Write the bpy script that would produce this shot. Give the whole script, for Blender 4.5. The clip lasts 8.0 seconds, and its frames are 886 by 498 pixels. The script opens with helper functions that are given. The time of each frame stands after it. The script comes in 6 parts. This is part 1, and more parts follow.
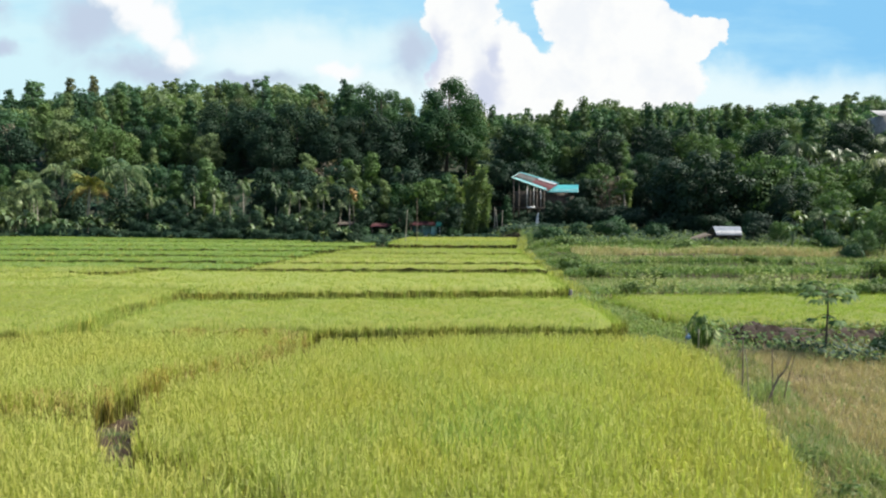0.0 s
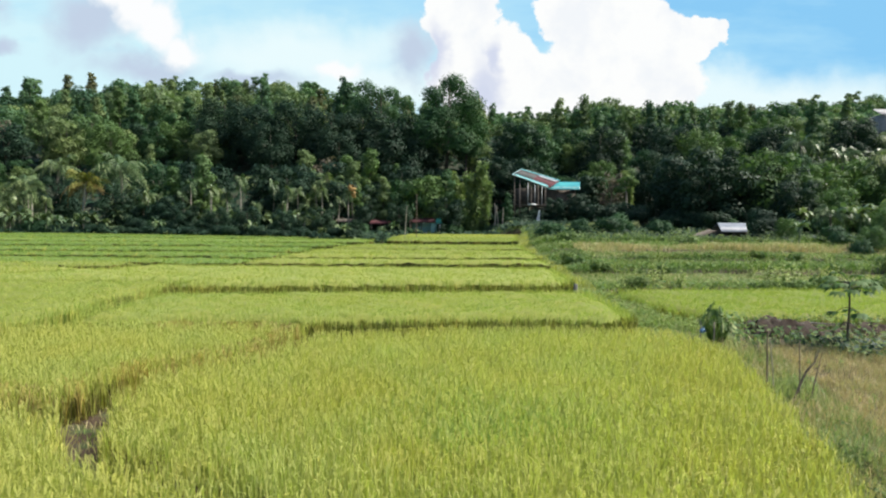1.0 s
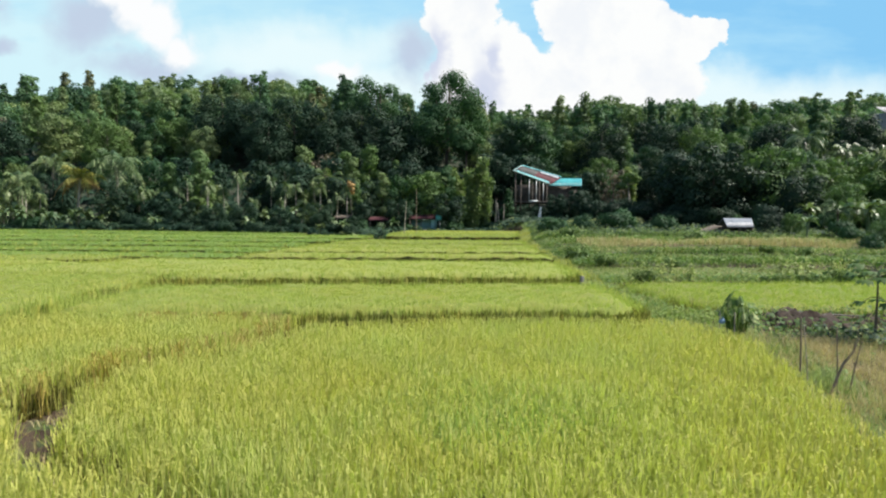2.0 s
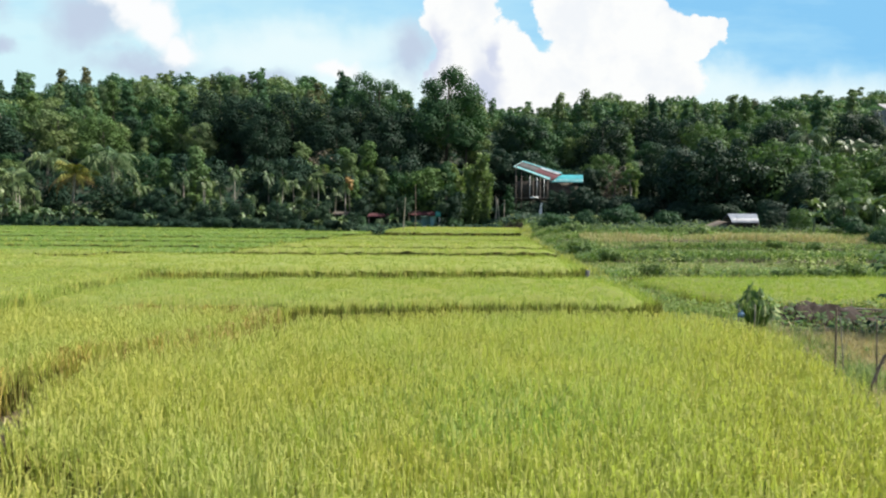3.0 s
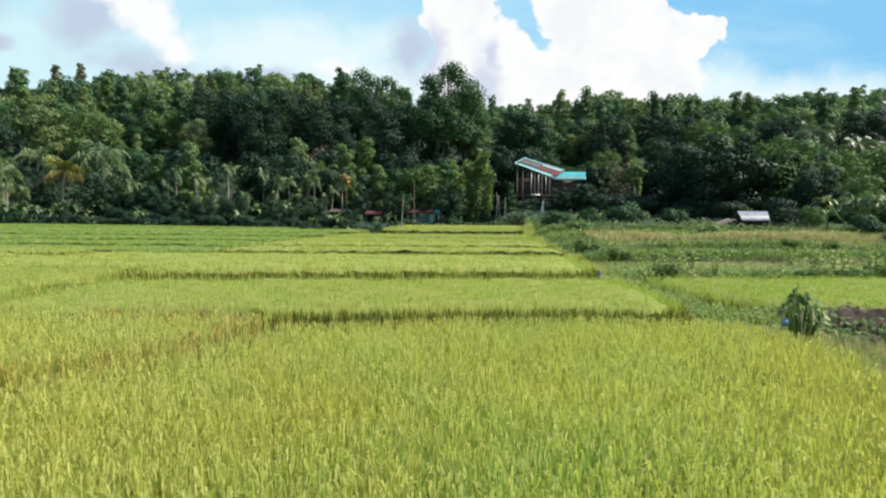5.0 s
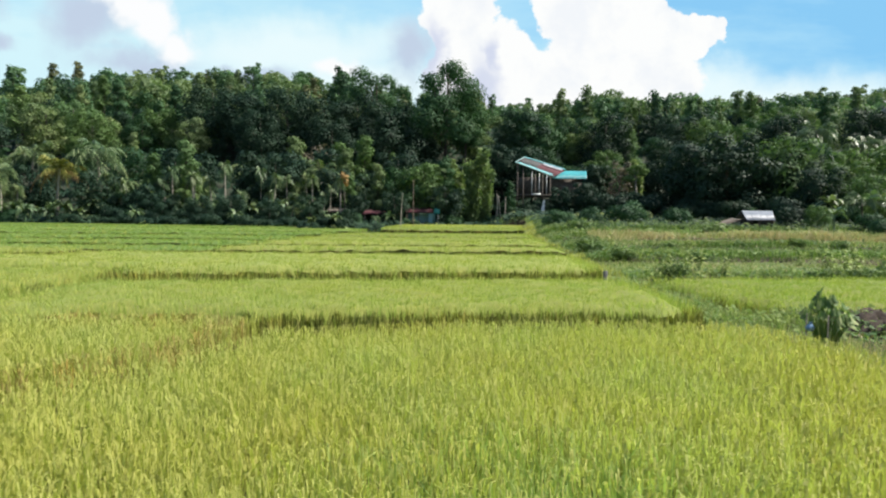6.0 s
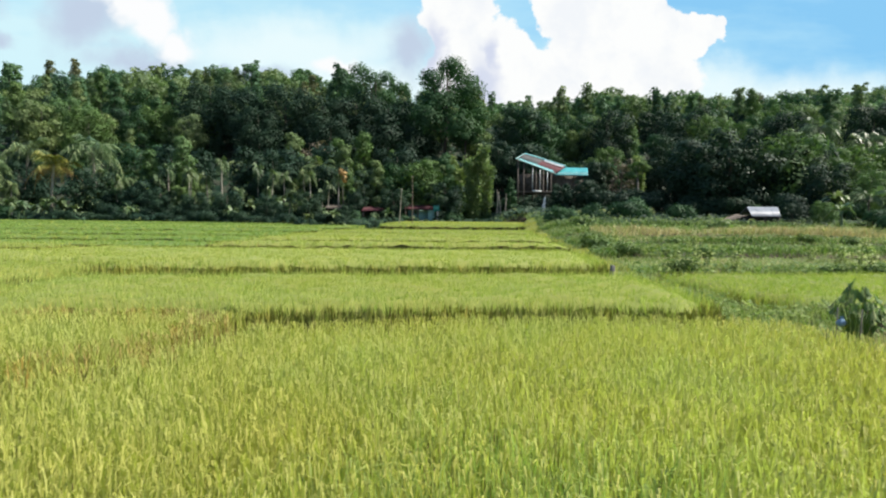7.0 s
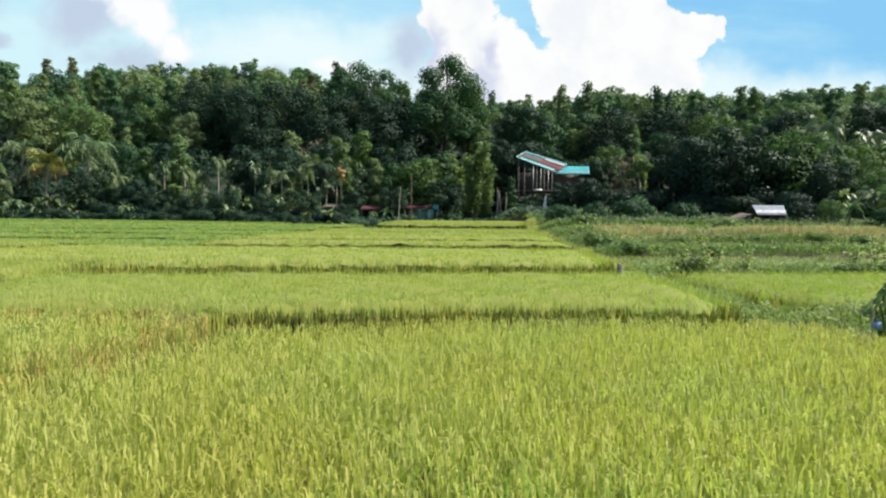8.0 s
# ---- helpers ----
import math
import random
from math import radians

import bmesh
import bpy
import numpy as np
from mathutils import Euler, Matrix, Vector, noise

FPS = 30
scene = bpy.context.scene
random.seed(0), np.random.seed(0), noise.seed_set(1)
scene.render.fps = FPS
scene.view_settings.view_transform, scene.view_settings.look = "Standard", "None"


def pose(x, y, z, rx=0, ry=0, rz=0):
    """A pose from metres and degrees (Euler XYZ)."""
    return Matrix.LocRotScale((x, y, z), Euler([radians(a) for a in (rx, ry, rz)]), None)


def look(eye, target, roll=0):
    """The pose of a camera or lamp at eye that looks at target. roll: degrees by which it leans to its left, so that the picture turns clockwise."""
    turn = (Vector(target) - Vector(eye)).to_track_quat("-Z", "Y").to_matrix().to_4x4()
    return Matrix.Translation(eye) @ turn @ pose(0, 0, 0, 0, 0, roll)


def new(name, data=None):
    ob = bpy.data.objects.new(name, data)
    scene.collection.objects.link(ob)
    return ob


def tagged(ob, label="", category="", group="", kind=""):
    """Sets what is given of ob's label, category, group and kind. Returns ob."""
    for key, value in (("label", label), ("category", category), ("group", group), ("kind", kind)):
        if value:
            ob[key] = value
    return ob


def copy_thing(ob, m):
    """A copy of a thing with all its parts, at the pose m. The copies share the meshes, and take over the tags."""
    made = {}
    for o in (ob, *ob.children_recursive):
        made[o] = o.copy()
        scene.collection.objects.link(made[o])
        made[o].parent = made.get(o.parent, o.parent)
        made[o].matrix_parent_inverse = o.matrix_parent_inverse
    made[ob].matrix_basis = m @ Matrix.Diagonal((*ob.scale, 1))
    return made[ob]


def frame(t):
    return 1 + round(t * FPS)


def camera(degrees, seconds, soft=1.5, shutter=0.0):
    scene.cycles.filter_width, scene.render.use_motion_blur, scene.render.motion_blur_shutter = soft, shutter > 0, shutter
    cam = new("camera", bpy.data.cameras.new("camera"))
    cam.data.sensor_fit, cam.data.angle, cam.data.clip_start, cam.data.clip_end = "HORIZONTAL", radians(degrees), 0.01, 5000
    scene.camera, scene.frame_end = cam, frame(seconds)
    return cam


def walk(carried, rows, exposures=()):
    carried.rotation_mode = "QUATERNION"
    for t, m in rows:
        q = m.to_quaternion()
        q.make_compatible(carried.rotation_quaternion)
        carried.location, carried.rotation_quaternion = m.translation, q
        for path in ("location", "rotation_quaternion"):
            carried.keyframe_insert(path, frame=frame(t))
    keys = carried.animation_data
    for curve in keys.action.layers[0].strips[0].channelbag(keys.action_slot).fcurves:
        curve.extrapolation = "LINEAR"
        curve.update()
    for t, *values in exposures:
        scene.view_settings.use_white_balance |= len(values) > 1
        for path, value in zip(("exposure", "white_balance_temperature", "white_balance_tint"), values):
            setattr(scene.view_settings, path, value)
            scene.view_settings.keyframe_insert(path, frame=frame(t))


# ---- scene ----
cam = camera(71.1, 8.0, soft=2.1, shutter=0.5)
PATH = [
    (0, (0.098, 0.017, 4.495), (0.126, 2.014, 4.395), 0.3),
    (0.5, (0.088, 0.576, 4.329), (0.117, 2.574, 4.228), 0.4),
    (1, (0.089, 1.061, 4.086), (0.118, 3.058, 3.986), 0.4),
    (1.5, (0.082, 1.663, 3.842), (0.111, 3.66, 3.743), 0.4),
    (3, (0.048, 3.277, 3.293), (0.08, 5.274, 3.19), 0.4),
    (3.5, (0.052, 3.804, 3.252), (0.083, 5.801, 3.147), 0.4),
    (4, (0.037, 4.243, 3.223), (0.069, 6.24, 3.117), 0.4),
    (4.5, (0.028, 4.809, 3.192), (0.062, 6.806, 3.085), 0.4),
    (6, (0.046, 6.256, 3.103), (0.083, 8.252, 2.996), 0.5),
    (6.5, (0.022, 6.813, 2.993), (0.06, 8.81, 2.884), 0.4),
    (7, (0.039, 7.251, 2.847), (0.078, 9.247, 2.737), 0.5),
    (7.5, (0.053, 7.811, 2.761), (0.093, 9.808, 2.651), 0.5),
    (8, (0.072, 8.271, 2.728), (0.112, 10.267, 2.618), 0.5),
]
walk(cam, [(t, look(eye, target, roll)) for t, eye, target, roll in PATH])

# ---------------------------------------------------------------- world, sun, exposure
SUN_EL, SUN_AZ = radians(48), radians(84)      # azimuth measured clockwise from +y (ahead)
world = bpy.data.worlds.new("sky")
scene.world = world
world.use_nodes = True
wn = world.node_tree.nodes
sky = wn.new("ShaderNodeTexSky")
sky.sky_type, sky.sun_disc = "NISHITA", False
sky.sun_elevation, sky.sun_rotation = SUN_EL, SUN_AZ
sky.air_density, sky.dust_density, sky.ozone_density = 1.0, 1.5, 1.0
world.node_tree.links.new(sky.outputs[0], wn["Background"].inputs[0])
wn["Background"].inputs[1].default_value = 0.092
sun = new("sun", bpy.data.lights.new("sun", "SUN"))
sun.data.energy, sun.data.angle, sun.data.color = 4.95, radians(0.6), (1.0, 0.94, 0.84)
to_sun = Vector((math.sin(SUN_AZ) * math.cos(SUN_EL), math.cos(SUN_AZ) * math.cos(SUN_EL), math.sin(SUN_EL)))
sun.matrix_world = look(to_sun * 100, (0, 0, 0))
scene.view_settings.exposure = 0.78


# ---------------------------------------------------------------- materials
def material(name):
    m = bpy.data.materials.new(name)
    m.use_nodes = True
    m.node_tree.nodes.clear()
    return m, m.node_tree.nodes, m.node_tree.links


def noise_node(n, l, vec, scale, detail=4.0, rough=0.55):
    t = n.new("ShaderNodeTexNoise")
    t.inputs["Scale"].default_value, t.inputs["Detail"].default_value, t.inputs["Roughness"].default_value = scale, detail, rough
    if vec:
        l.new(vec, t.inputs["Vector"])
    return t


def ramp_node(n, l, fac, stops):
    r = n.new("ShaderNodeValToRGB")
    els = r.color_ramp.elements
    while len(els) < len(stops):
        els.new(0.5)
    for e, (p, c) in zip(els, stops):
        e.position, e.color = p, (*c, 1)
    l.new(fac, r.inputs[0])
    return r


def mixed(n, l, fac, a, b, kind="MIX"):
    m = n.new("ShaderNodeMix")
    m.data_type, m.blend_type = "RGBA", kind
    for slot, v in ((m.inputs[0], fac), (m.inputs[6], a), (m.inputs[7], b)):
        if isinstance(v, (int, float)):
            slot.default_value = v
        elif isinstance(v, tuple):
            slot.default_value = (*v, 1)
        else:
            l.new(v, slot)
    return m.outputs[2]


def math_node(n, l, op, a, b=0.0, c=0.0):
    m = n.new("ShaderNodeMath")
    m.operation = op
    for slot, v in zip(m.inputs, (a, b, c)):
        if isinstance(v, (int, float)):
            slot.default_value = v
        else:
            l.new(v, slot)
    return m.outputs[0]


def leaf_material(name, stops, translucent=0.35, rough=0.5, patch=0.25, per_thing=0.5, patch_tint=(1.25, 1.05, 0.6), tuft=0.0, spread=1.0):
    """Foliage: each leaf its own tone from the stops, wider patches, a tone for each plant or tuft, light through the blade."""
    m, n, l = material(name)
    geo = n.new("ShaderNodeNewGeometry")
    info = n.new("ShaderNodeObjectInfo")
    pos = geo.outputs["Position"]
    big = noise_node(n, l, pos, patch, 3.0)
    s = math_node(n, l, "MULTIPLY_ADD", info.outputs["Random"], per_thing, -per_thing / 2)
    s = math_node(n, l, "ADD", s, math_node(n, l, "MULTIPLY_ADD", geo.outputs["Random Per Island"], spread, 0.5 - spread / 2))
    if tuft:
        fine = noise_node(n, l, pos, tuft, 2.0)
        s = math_node(n, l, "ADD", s, math_node(n, l, "MULTIPLY_ADD", fine.outputs[0], 1.0, -0.5))
    col = ramp_node(n, l, s, stops).outputs[0]
    k = math_node(n, l, "MULTIPLY_ADD", big.outputs[0], 2.4, -0.7)
    tint = mixed(n, l, 1.0, col, patch_tint, "MULTIPLY")
    clamp = n.new("ShaderNodeClamp")
    l.new(k, clamp.inputs[0])
    col = mixed(n, l, clamp.outputs[0], col, tint)
    p = n.new("ShaderNodeBsdfPrincipled")
    l.new(col, p.inputs["Base Color"])
    p.inputs["Roughness"].default_value = rough
    p.inputs["Specular IOR Level"].default_value = 0.12
    t = n.new("ShaderNodeBsdfTranslucent")
    l.new(mixed(n, l, 1.0, col, (0.95, 1.15, 0.6), "MULTIPLY"), t.inputs[0])
    mix = n.new("ShaderNodeMixShader")
    mix.inputs[0].default_value = translucent
    l.new(p.outputs[0], mix.inputs[1])
    l.new(t.outputs[0], mix.inputs[2])
    out = n.new("ShaderNodeOutputMaterial")
    l.new(mix.outputs[0], out.inputs[0])
    return m


def solid_material(name, a, b, scale=3.0, rough=0.8, bump=0.3, metal=0.0, fine=30.0, per_thing=0.0):
    """A weathered surface: two colours in broad stains and fine grain, with fine relief."""
    m, n, l = material(name)
    tc = n.new("ShaderNodeTexCoord")
    big = noise_node(n, l, tc.outputs["Object"], scale, 5.0, 0.6)
    small = noise_node(n, l, tc.outputs["Object"], fine, 3.0, 0.6)
    f = math_node(n, l, "MULTIPLY_ADD", small.outputs[0], 0.5, -0.25)
    f = math_node(n, l, "ADD", f, big.outputs[0])
    if per_thing:
        info = n.new("ShaderNodeObjectInfo")
        f = math_node(n, l, "ADD", f, math_node(n, l, "MULTIPLY_ADD", info.outputs["Random"], per_thing, -per_thing / 2))
    col = ramp_node(n, l, f, [(0.3, a), (0.7, b)]).outputs[0]
    p = n.new("ShaderNodeBsdfPrincipled")
    l.new(col, p.inputs["Base Color"])
    p.inputs["Roughness"].default_value, p.inputs["Metallic"].default_value = rough, metal
    bp = n.new("ShaderNodeBump")
    bp.inputs["Strength"].default_value, bp.inputs["Distance"].default_value = bump, 0.02
    l.new(small.outputs[0], bp.inputs["Height"])
    l.new(bp.outputs[0], p.inputs["Normal"])
    out = n.new("ShaderNodeOutputMaterial")
    l.new(p.outputs[0], out.inputs[0])
    return m


def ground_material():
    """Wet brown mud and short green weeds, in patches; forest litter on the hill."""
    m, n, l = material("ground_soil")
    geo = n.new("ShaderNodeNewGeometry")
    pos = geo.outputs["Position"]
    big, mid, fine = noise_node(n, l, pos, 0.35, 4.0), noise_node(n, l, pos, 2.2, 5.0), noise_node(n, l, pos, 18.0, 5.0, 0.7)
    soil = ramp_node(n, l, fine.outputs[0], [(0.3, (0.03, 0.018, 0.009)), (0.7, (0.08, 0.048, 0.025))]).outputs[0]
    weed = ramp_node(n, l, fine.outputs[0], [(0.3, (0.035, 0.065, 0.016)), (0.7, (0.10, 0.14, 0.04))]).outputs[0]
    f = math_node(n, l, "ADD", math_node(n, l, "MULTIPLY", big.outputs[0], 1.0), math_node(n, l, "MULTIPLY", mid.outputs[0], 1.0))
    f = ramp_node(n, l, math_node(n, l, "MULTIPLY", f, 0.5), [(0.5, (0, 0, 0)), (0.6, (1, 1, 1))]).outputs[0]
    col = mixed(n, l, f, soil, weed)
    sep = n.new("ShaderNodeSeparateXYZ")
    l.new(pos, sep.inputs[0])
    wood = n.new("ShaderNodeMapRange")
    l.new(sep.outputs[1], wood.inputs[0])
    wood.inputs[1].default_value, wood.inputs[2].default_value = 82, 96
    litter = ramp_node(n, l, fine.outputs[0], [(0.3, (0.014, 0.02, 0.01)), (0.7, (0.032, 0.042, 0.02))]).outputs[0]
    col = mixed(n, l, wood.outputs[0], col, litter)
    p = n.new("ShaderNodeBsdfPrincipled")
    l.new(col, p.inputs["Base Color"])
    p.inputs["Roughness"].default_value = 0.9
    bp = n.new("ShaderNodeBump")
    bp.inputs["Strength"].default_value, bp.inputs["Distance"].default_value = 0.7, 0.05
    l.new(fine.outputs[0], bp.inputs["Height"])
    l.new(bp.outputs[0], p.inputs["Normal"])
    out = n.new("ShaderNodeOutputMaterial")
    l.new(p.outputs[0], out.inputs[0])
    return m


def cloud_material():
    """Blue tropical sky with heaped white cumulus and thin veils, glowing, for the far backdrop."""
    m, n, l = material("cloudy_sky")
    geo = n.new("ShaderNodeNewGeometry")
    sep = n.new("ShaderNodeSeparateXYZ")
    l.new(geo.outputs["Position"], sep.inputs[0])
    u = math_node(n, l, "DIVIDE", sep.outputs[0], sep.outputs[1])
    v = math_node(n, l, "DIVIDE", sep.outputs[2], sep.outputs[1])
    comb = n.new("ShaderNodeCombineXYZ")
    l.new(u, comb.inputs[0]), l.new(v, comb.inputs[1])
    uv = comb.outputs[0]
    warp_a, warp_b = noise_node(n, l, uv, 8.0, 3.0, 0.5), noise_node(n, l, uv, 30.0, 5.0, 0.6)

    def warped(vec, tex, amount):
        sub = n.new("ShaderNodeVectorMath")
        sub.operation = "SUBTRACT"
        l.new(tex.outputs["Color"], sub.inputs[0])
        sub.inputs[1].default_value = (0.5, 0.5, 0.5)
        mad = n.new("ShaderNodeVectorMath")
        mad.operation = "MULTIPLY_ADD"
        l.new(sub.outputs[0], mad.inputs[0])
        mad.inputs[1].default_value = (amount, amount, 0)
        l.new(vec, mad.inputs[2])
        return mad.outputs[0]

    sep2 = n.new("ShaderNodeSeparateXYZ")
    l.new(warped(warped(uv, warp_a, 0.09), warp_b, 0.035), sep2.inputs[0])
    u, v = sep2.outputs[0], sep2.outputs[1]
    billow = noise_node(n, l, uv, 22.0, 6.0, 0.6)
    soft = noise_node(n, l, uv, 5.0, 5.0, 0.55)
    wide = n.new("ShaderNodeMapping")
    wide.inputs["Scale"].default_value = (1.2, 5.0, 1)
    wide.inputs["Rotation"].default_value = (0, 0, 0.12)
    l.new(uv, wide.inputs[0])
    wisp = noise_node(n, l, wide.outputs[0], 3.2, 5.0, 0.6)

    def blob(cu, cv, ru, rv):
        a = math_node(n, l, "DIVIDE", math_node(n, l, "SUBTRACT", u, cu), ru)
        b = math_node(n, l, "DIVIDE", math_node(n, l, "SUBTRACT", v, cv), rv)
        d = math_node(n, l, "ADD", math_node(n, l, "MULTIPLY", a, a), math_node(n, l, "MULTIPLY", b, b))
        return math_node(n, l, "SUBTRACT", 1.0, math_node(n, l, "SQRT", d))

    def cover(blobs, wobble, lo, hi, tex):
        top = None
        for bl in blobs:
            k = blob(*bl)
            top = k if top is None else math_node(n, l, "SMOOTH_MAX", top, k, 0.12)
        top = math_node(n, l, "ADD", top, math_node(n, l, "MULTIPLY_ADD", tex.outputs[0], wobble, -wobble / 2))
        r = n.new("ShaderNodeMapRange")
        r.interpolation_type = "SMOOTHSTEP"
        l.new(top, r.inputs[0])
        r.inputs[1].default_value, r.inputs[2].default_value = lo, hi
        return r.outputs[0]

    # clear sky: deeper blue to the upper right, pale veil low down and to the left
    tone = math_node(n, l, "ADD", math_node(n, l, "MULTIPLY_ADD", u, 0.62, 0.36), math_node(n, l, "MULTIPLY_ADD", v, 2.5, -0.62))
    tone = math_node(n, l, "ADD", tone, math_node(n, l, "MULTIPLY_ADD", wisp.outputs[0], 0.9, -0.45))
    col = ramp_node(n, l, tone, [(0.05, (0.66, 0.91, 0.98)), (0.32, (0.52, 0.82, 0.96)), (0.62, (0.41, 0.735, 0.96)), (0.95, (0.26, 0.6, 0.92))]).outputs[0]
    veil = cover([(-0.22, 0.26, 0.28, 0.085), (-0.1, 0.21, 0.3, 0.055), (0.5, 0.19, 0.5, 0.08)], 0.7, 0.0, 0.8, soft)
    col = mixed(n, l, veil, col, (0.82, 0.97, 1.0))
    grey = cover([(-0.545, 0.31, 0.1, 0.09), (-0.69, 0.27, 0.05, 0.025), (-0.47, 0.235, 0.15, 0.05), (-0.72, 0.33, 0.07, 0.04), (-0.28, 0.215, 0.14, 0.03), (-0.04, 0.255, 0.06, 0.07)], 1.1, 0.1, 0.9, soft)
    col = mixed(n, l, grey, col, (0.55, 0.65, 0.80))
    glow = cover([(-0.475, 0.335, 0.04, 0.055), (-0.44, 0.30, 0.045, 0.045), (-0.405, 0.268, 0.045, 0.035), (-0.50, 0.37, 0.045, 0.05), (-0.16, 0.235, 0.05, 0.025)], 0.9, 0.0, 0.6, soft)
    col = mixed(n, l, glow, col, (0.98, 0.99, 1.0))
    heap = cover([(0.035, 0.35, 0.062, 0.12), (0.09, 0.24, 0.1, 0.08), (0.16, 0.2, 0.085, 0.075), (0.235, 0.345, 0.075, 0.075), (0.33, 0.285, 0.08, 0.075),
                  (0.27, 0.26, 0.09, 0.08), (0.31, 0.215, 0.13, 0.07), (0.415, 0.285, 0.045, 0.035), (0.24, 0.18, 0.19, 0.05)], 0.5, 0.0, 0.10, billow)
    shade = cover([(0.075, 0.21, 0.04, 0.07), (0.0, 0.25, 0.03, 0.08), (0.09, 0.26, 0.025, 0.05), (-0.03, 0.24, 0.03, 0.05)], 0.9, 0.1, 0.9, soft)
    lump = noise_node(n, l, uv, 11.0, 6.0, 0.62)
    puff = ramp_node(n, l, lump.outputs[0], [(0.36, (0.90, 0.93, 0.965)), (0.52, (0.985, 0.995, 0.99))]).outputs[0]
    white = mixed(n, l, shade, puff, (0.66, 0.71, 0.86))
    col = mixed(n, l, heap, col, white)
    e = n.new("ShaderNodeEmission")
    e.inputs[1].default_value = 0.582
    l.new(col, e.inputs[0])
    out = n.new("ShaderNodeOutputMaterial")
    l.new(e.outputs[0], out.inputs[0])
    return m


M = {}
M["soil"] = ground_material()
M["cloud"] = cloud_material()
M["rice_leaf"] = leaf_material("rice_leaf", [(0.0, (0.386, 0.419, 0.115)), (0.5, (0.438, 0.473, 0.144)), (1.0, (0.489, 0.517, 0.178))], 0.45, 0.5, 0.5, 0.1, (1.12, 1.0, 0.85), 3.2)
M["rice_ear"] = leaf_material("rice_ear", [(0.0, (0.381, 0.42, 0.126)), (1.0, (0.438, 0.47, 0.156))], 0.4, 0.6, 0.5, 0.1, (1.1, 0.98, 0.8))
M["rice_dry"] = leaf_material("rice_dry_edge", [(0.0, (0.41, 0.42, 0.10)), (1.0, (0.51, 0.50, 0.15))], 0.3, 0.6, 0.8, 0.1, (1.03, 0.97, 0.85))
M["rice_withered"] = leaf_material("withered_rice", [(0.0, (0.25, 0.21, 0.08)), (1.0, (0.42, 0.38, 0.16))], 0.2, 0.7, 0.8, 0.1)
M["rice_green"] = leaf_material("green_rice_leaf", [(0.0, (0.155, 0.265, 0.06)), (0.5, (0.21, 0.335, 0.082)), (1.0, (0.29, 0.41, 0.118))], 0.45, 0.5, 0.3, 0.1, (1.15, 1.0, 0.85), 3.2)
M["rice_mid"] = leaf_material("half_ripe_rice_leaf", [(0.0, (0.258, 0.332, 0.0825)), (0.5, (0.324, 0.406, 0.11)), (1.0, (0.407, 0.475, 0.154))], 0.45, 0.5, 0.4, 0.1, (1.12, 1.0, 0.85), 3.2)
M["rice_young"] = leaf_material("young_rice_leaf", [(0.0, (0.29, 0.393, 0.121)), (0.5, (0.345, 0.441, 0.143)), (1.0, (0.4, 0.49, 0.176))], 0.45, 0.5, 0.4, 0.1, (1.1, 1.0, 0.9), 3.2)
M["rice_late"] = leaf_material("late_rice_leaf", [(0.0, (0.22, 0.30, 0.066)), (0.5, (0.275, 0.365, 0.088)), (1.0, (0.345, 0.43, 0.122))], 0.45, 0.5, 0.4, 0.1, (1.12, 1.0, 0.85), 3.2)
# old stems, with the shade at the foot of the stand in their colour
M["rice_stem_shade"] = leaf_material("rice_stem_shade", [(0.0, (0.05, 0.055, 0.02)), (0.7, (0.085, 0.09, 0.03)), (1.0, (0.15, 0.12, 0.055))], 0.05, 0.7, 0.8, 0.1)
# darker copies of the leaf tones: shade inside the stand, put into the colour
M["rice_core_shade"] = leaf_material("shaded_inner_rice_leaf", [(0.0, (0.17, 0.21, 0.05)), (0.5, (0.22, 0.26, 0.065)), (1.0, (0.27, 0.31, 0.09))], 0.2, 0.6, 0.5, 0.1, (1.1, 1.0, 0.85), 3.2)
M["core_green_shade"] = leaf_material("shaded_inner_green_rice_leaf", [(0.0, (0.10, 0.165, 0.04)), (0.5, (0.14, 0.215, 0.052)), (1.0, (0.19, 0.265, 0.075))], 0.2, 0.6, 0.3, 0.1, (1.1, 1.0, 0.85), 3.2)
# lower leaves in a darker tone that carries the shade of the stand
M["rice_shade"] = leaf_material("shaded_lower_rice_leaf", [(0.0, (0.13, 0.155, 0.045)), (0.7, (0.21, 0.24, 0.07)), (1.0, (0.30, 0.30, 0.10))], 0.15, 0.7, 0.8, 0.1)
M["weed"] = leaf_material("weed_leaf", [(0.0, (0.07, 0.135, 0.034)), (0.5, (0.135, 0.23, 0.062)), (1.0, (0.24, 0.34, 0.125))], 0.4, 0.55, 0.45, 0.4, (1.2, 1.0, 0.7))
M["bush"] = leaf_material("bush_leaf", [(0.0, (0.08, 0.14, 0.05)), (0.6, (0.13, 0.205, 0.075)), (1.0, (0.22, 0.29, 0.13))], 0.35, 0.55, 0.45, 0.5, (1.15, 1.0, 0.8))
M["hay"] = leaf_material("dry_grass", [(0.0, (0.45, 0.335, 0.19)), (0.5, (0.57, 0.45, 0.27)), (1.0, (0.66, 0.56, 0.37))], 0.2, 0.8, 0.5, 0.3, (0.9, 1.0, 0.85))
M["sage"] = leaf_material("grey_green_grass", [(0.0, (0.20, 0.26, 0.12)), (0.5, (0.295, 0.365, 0.185)), (1.0, (0.42, 0.47, 0.285))], 0.35, 0.7, 0.6, 0.3, (1.1, 0.95, 0.75))
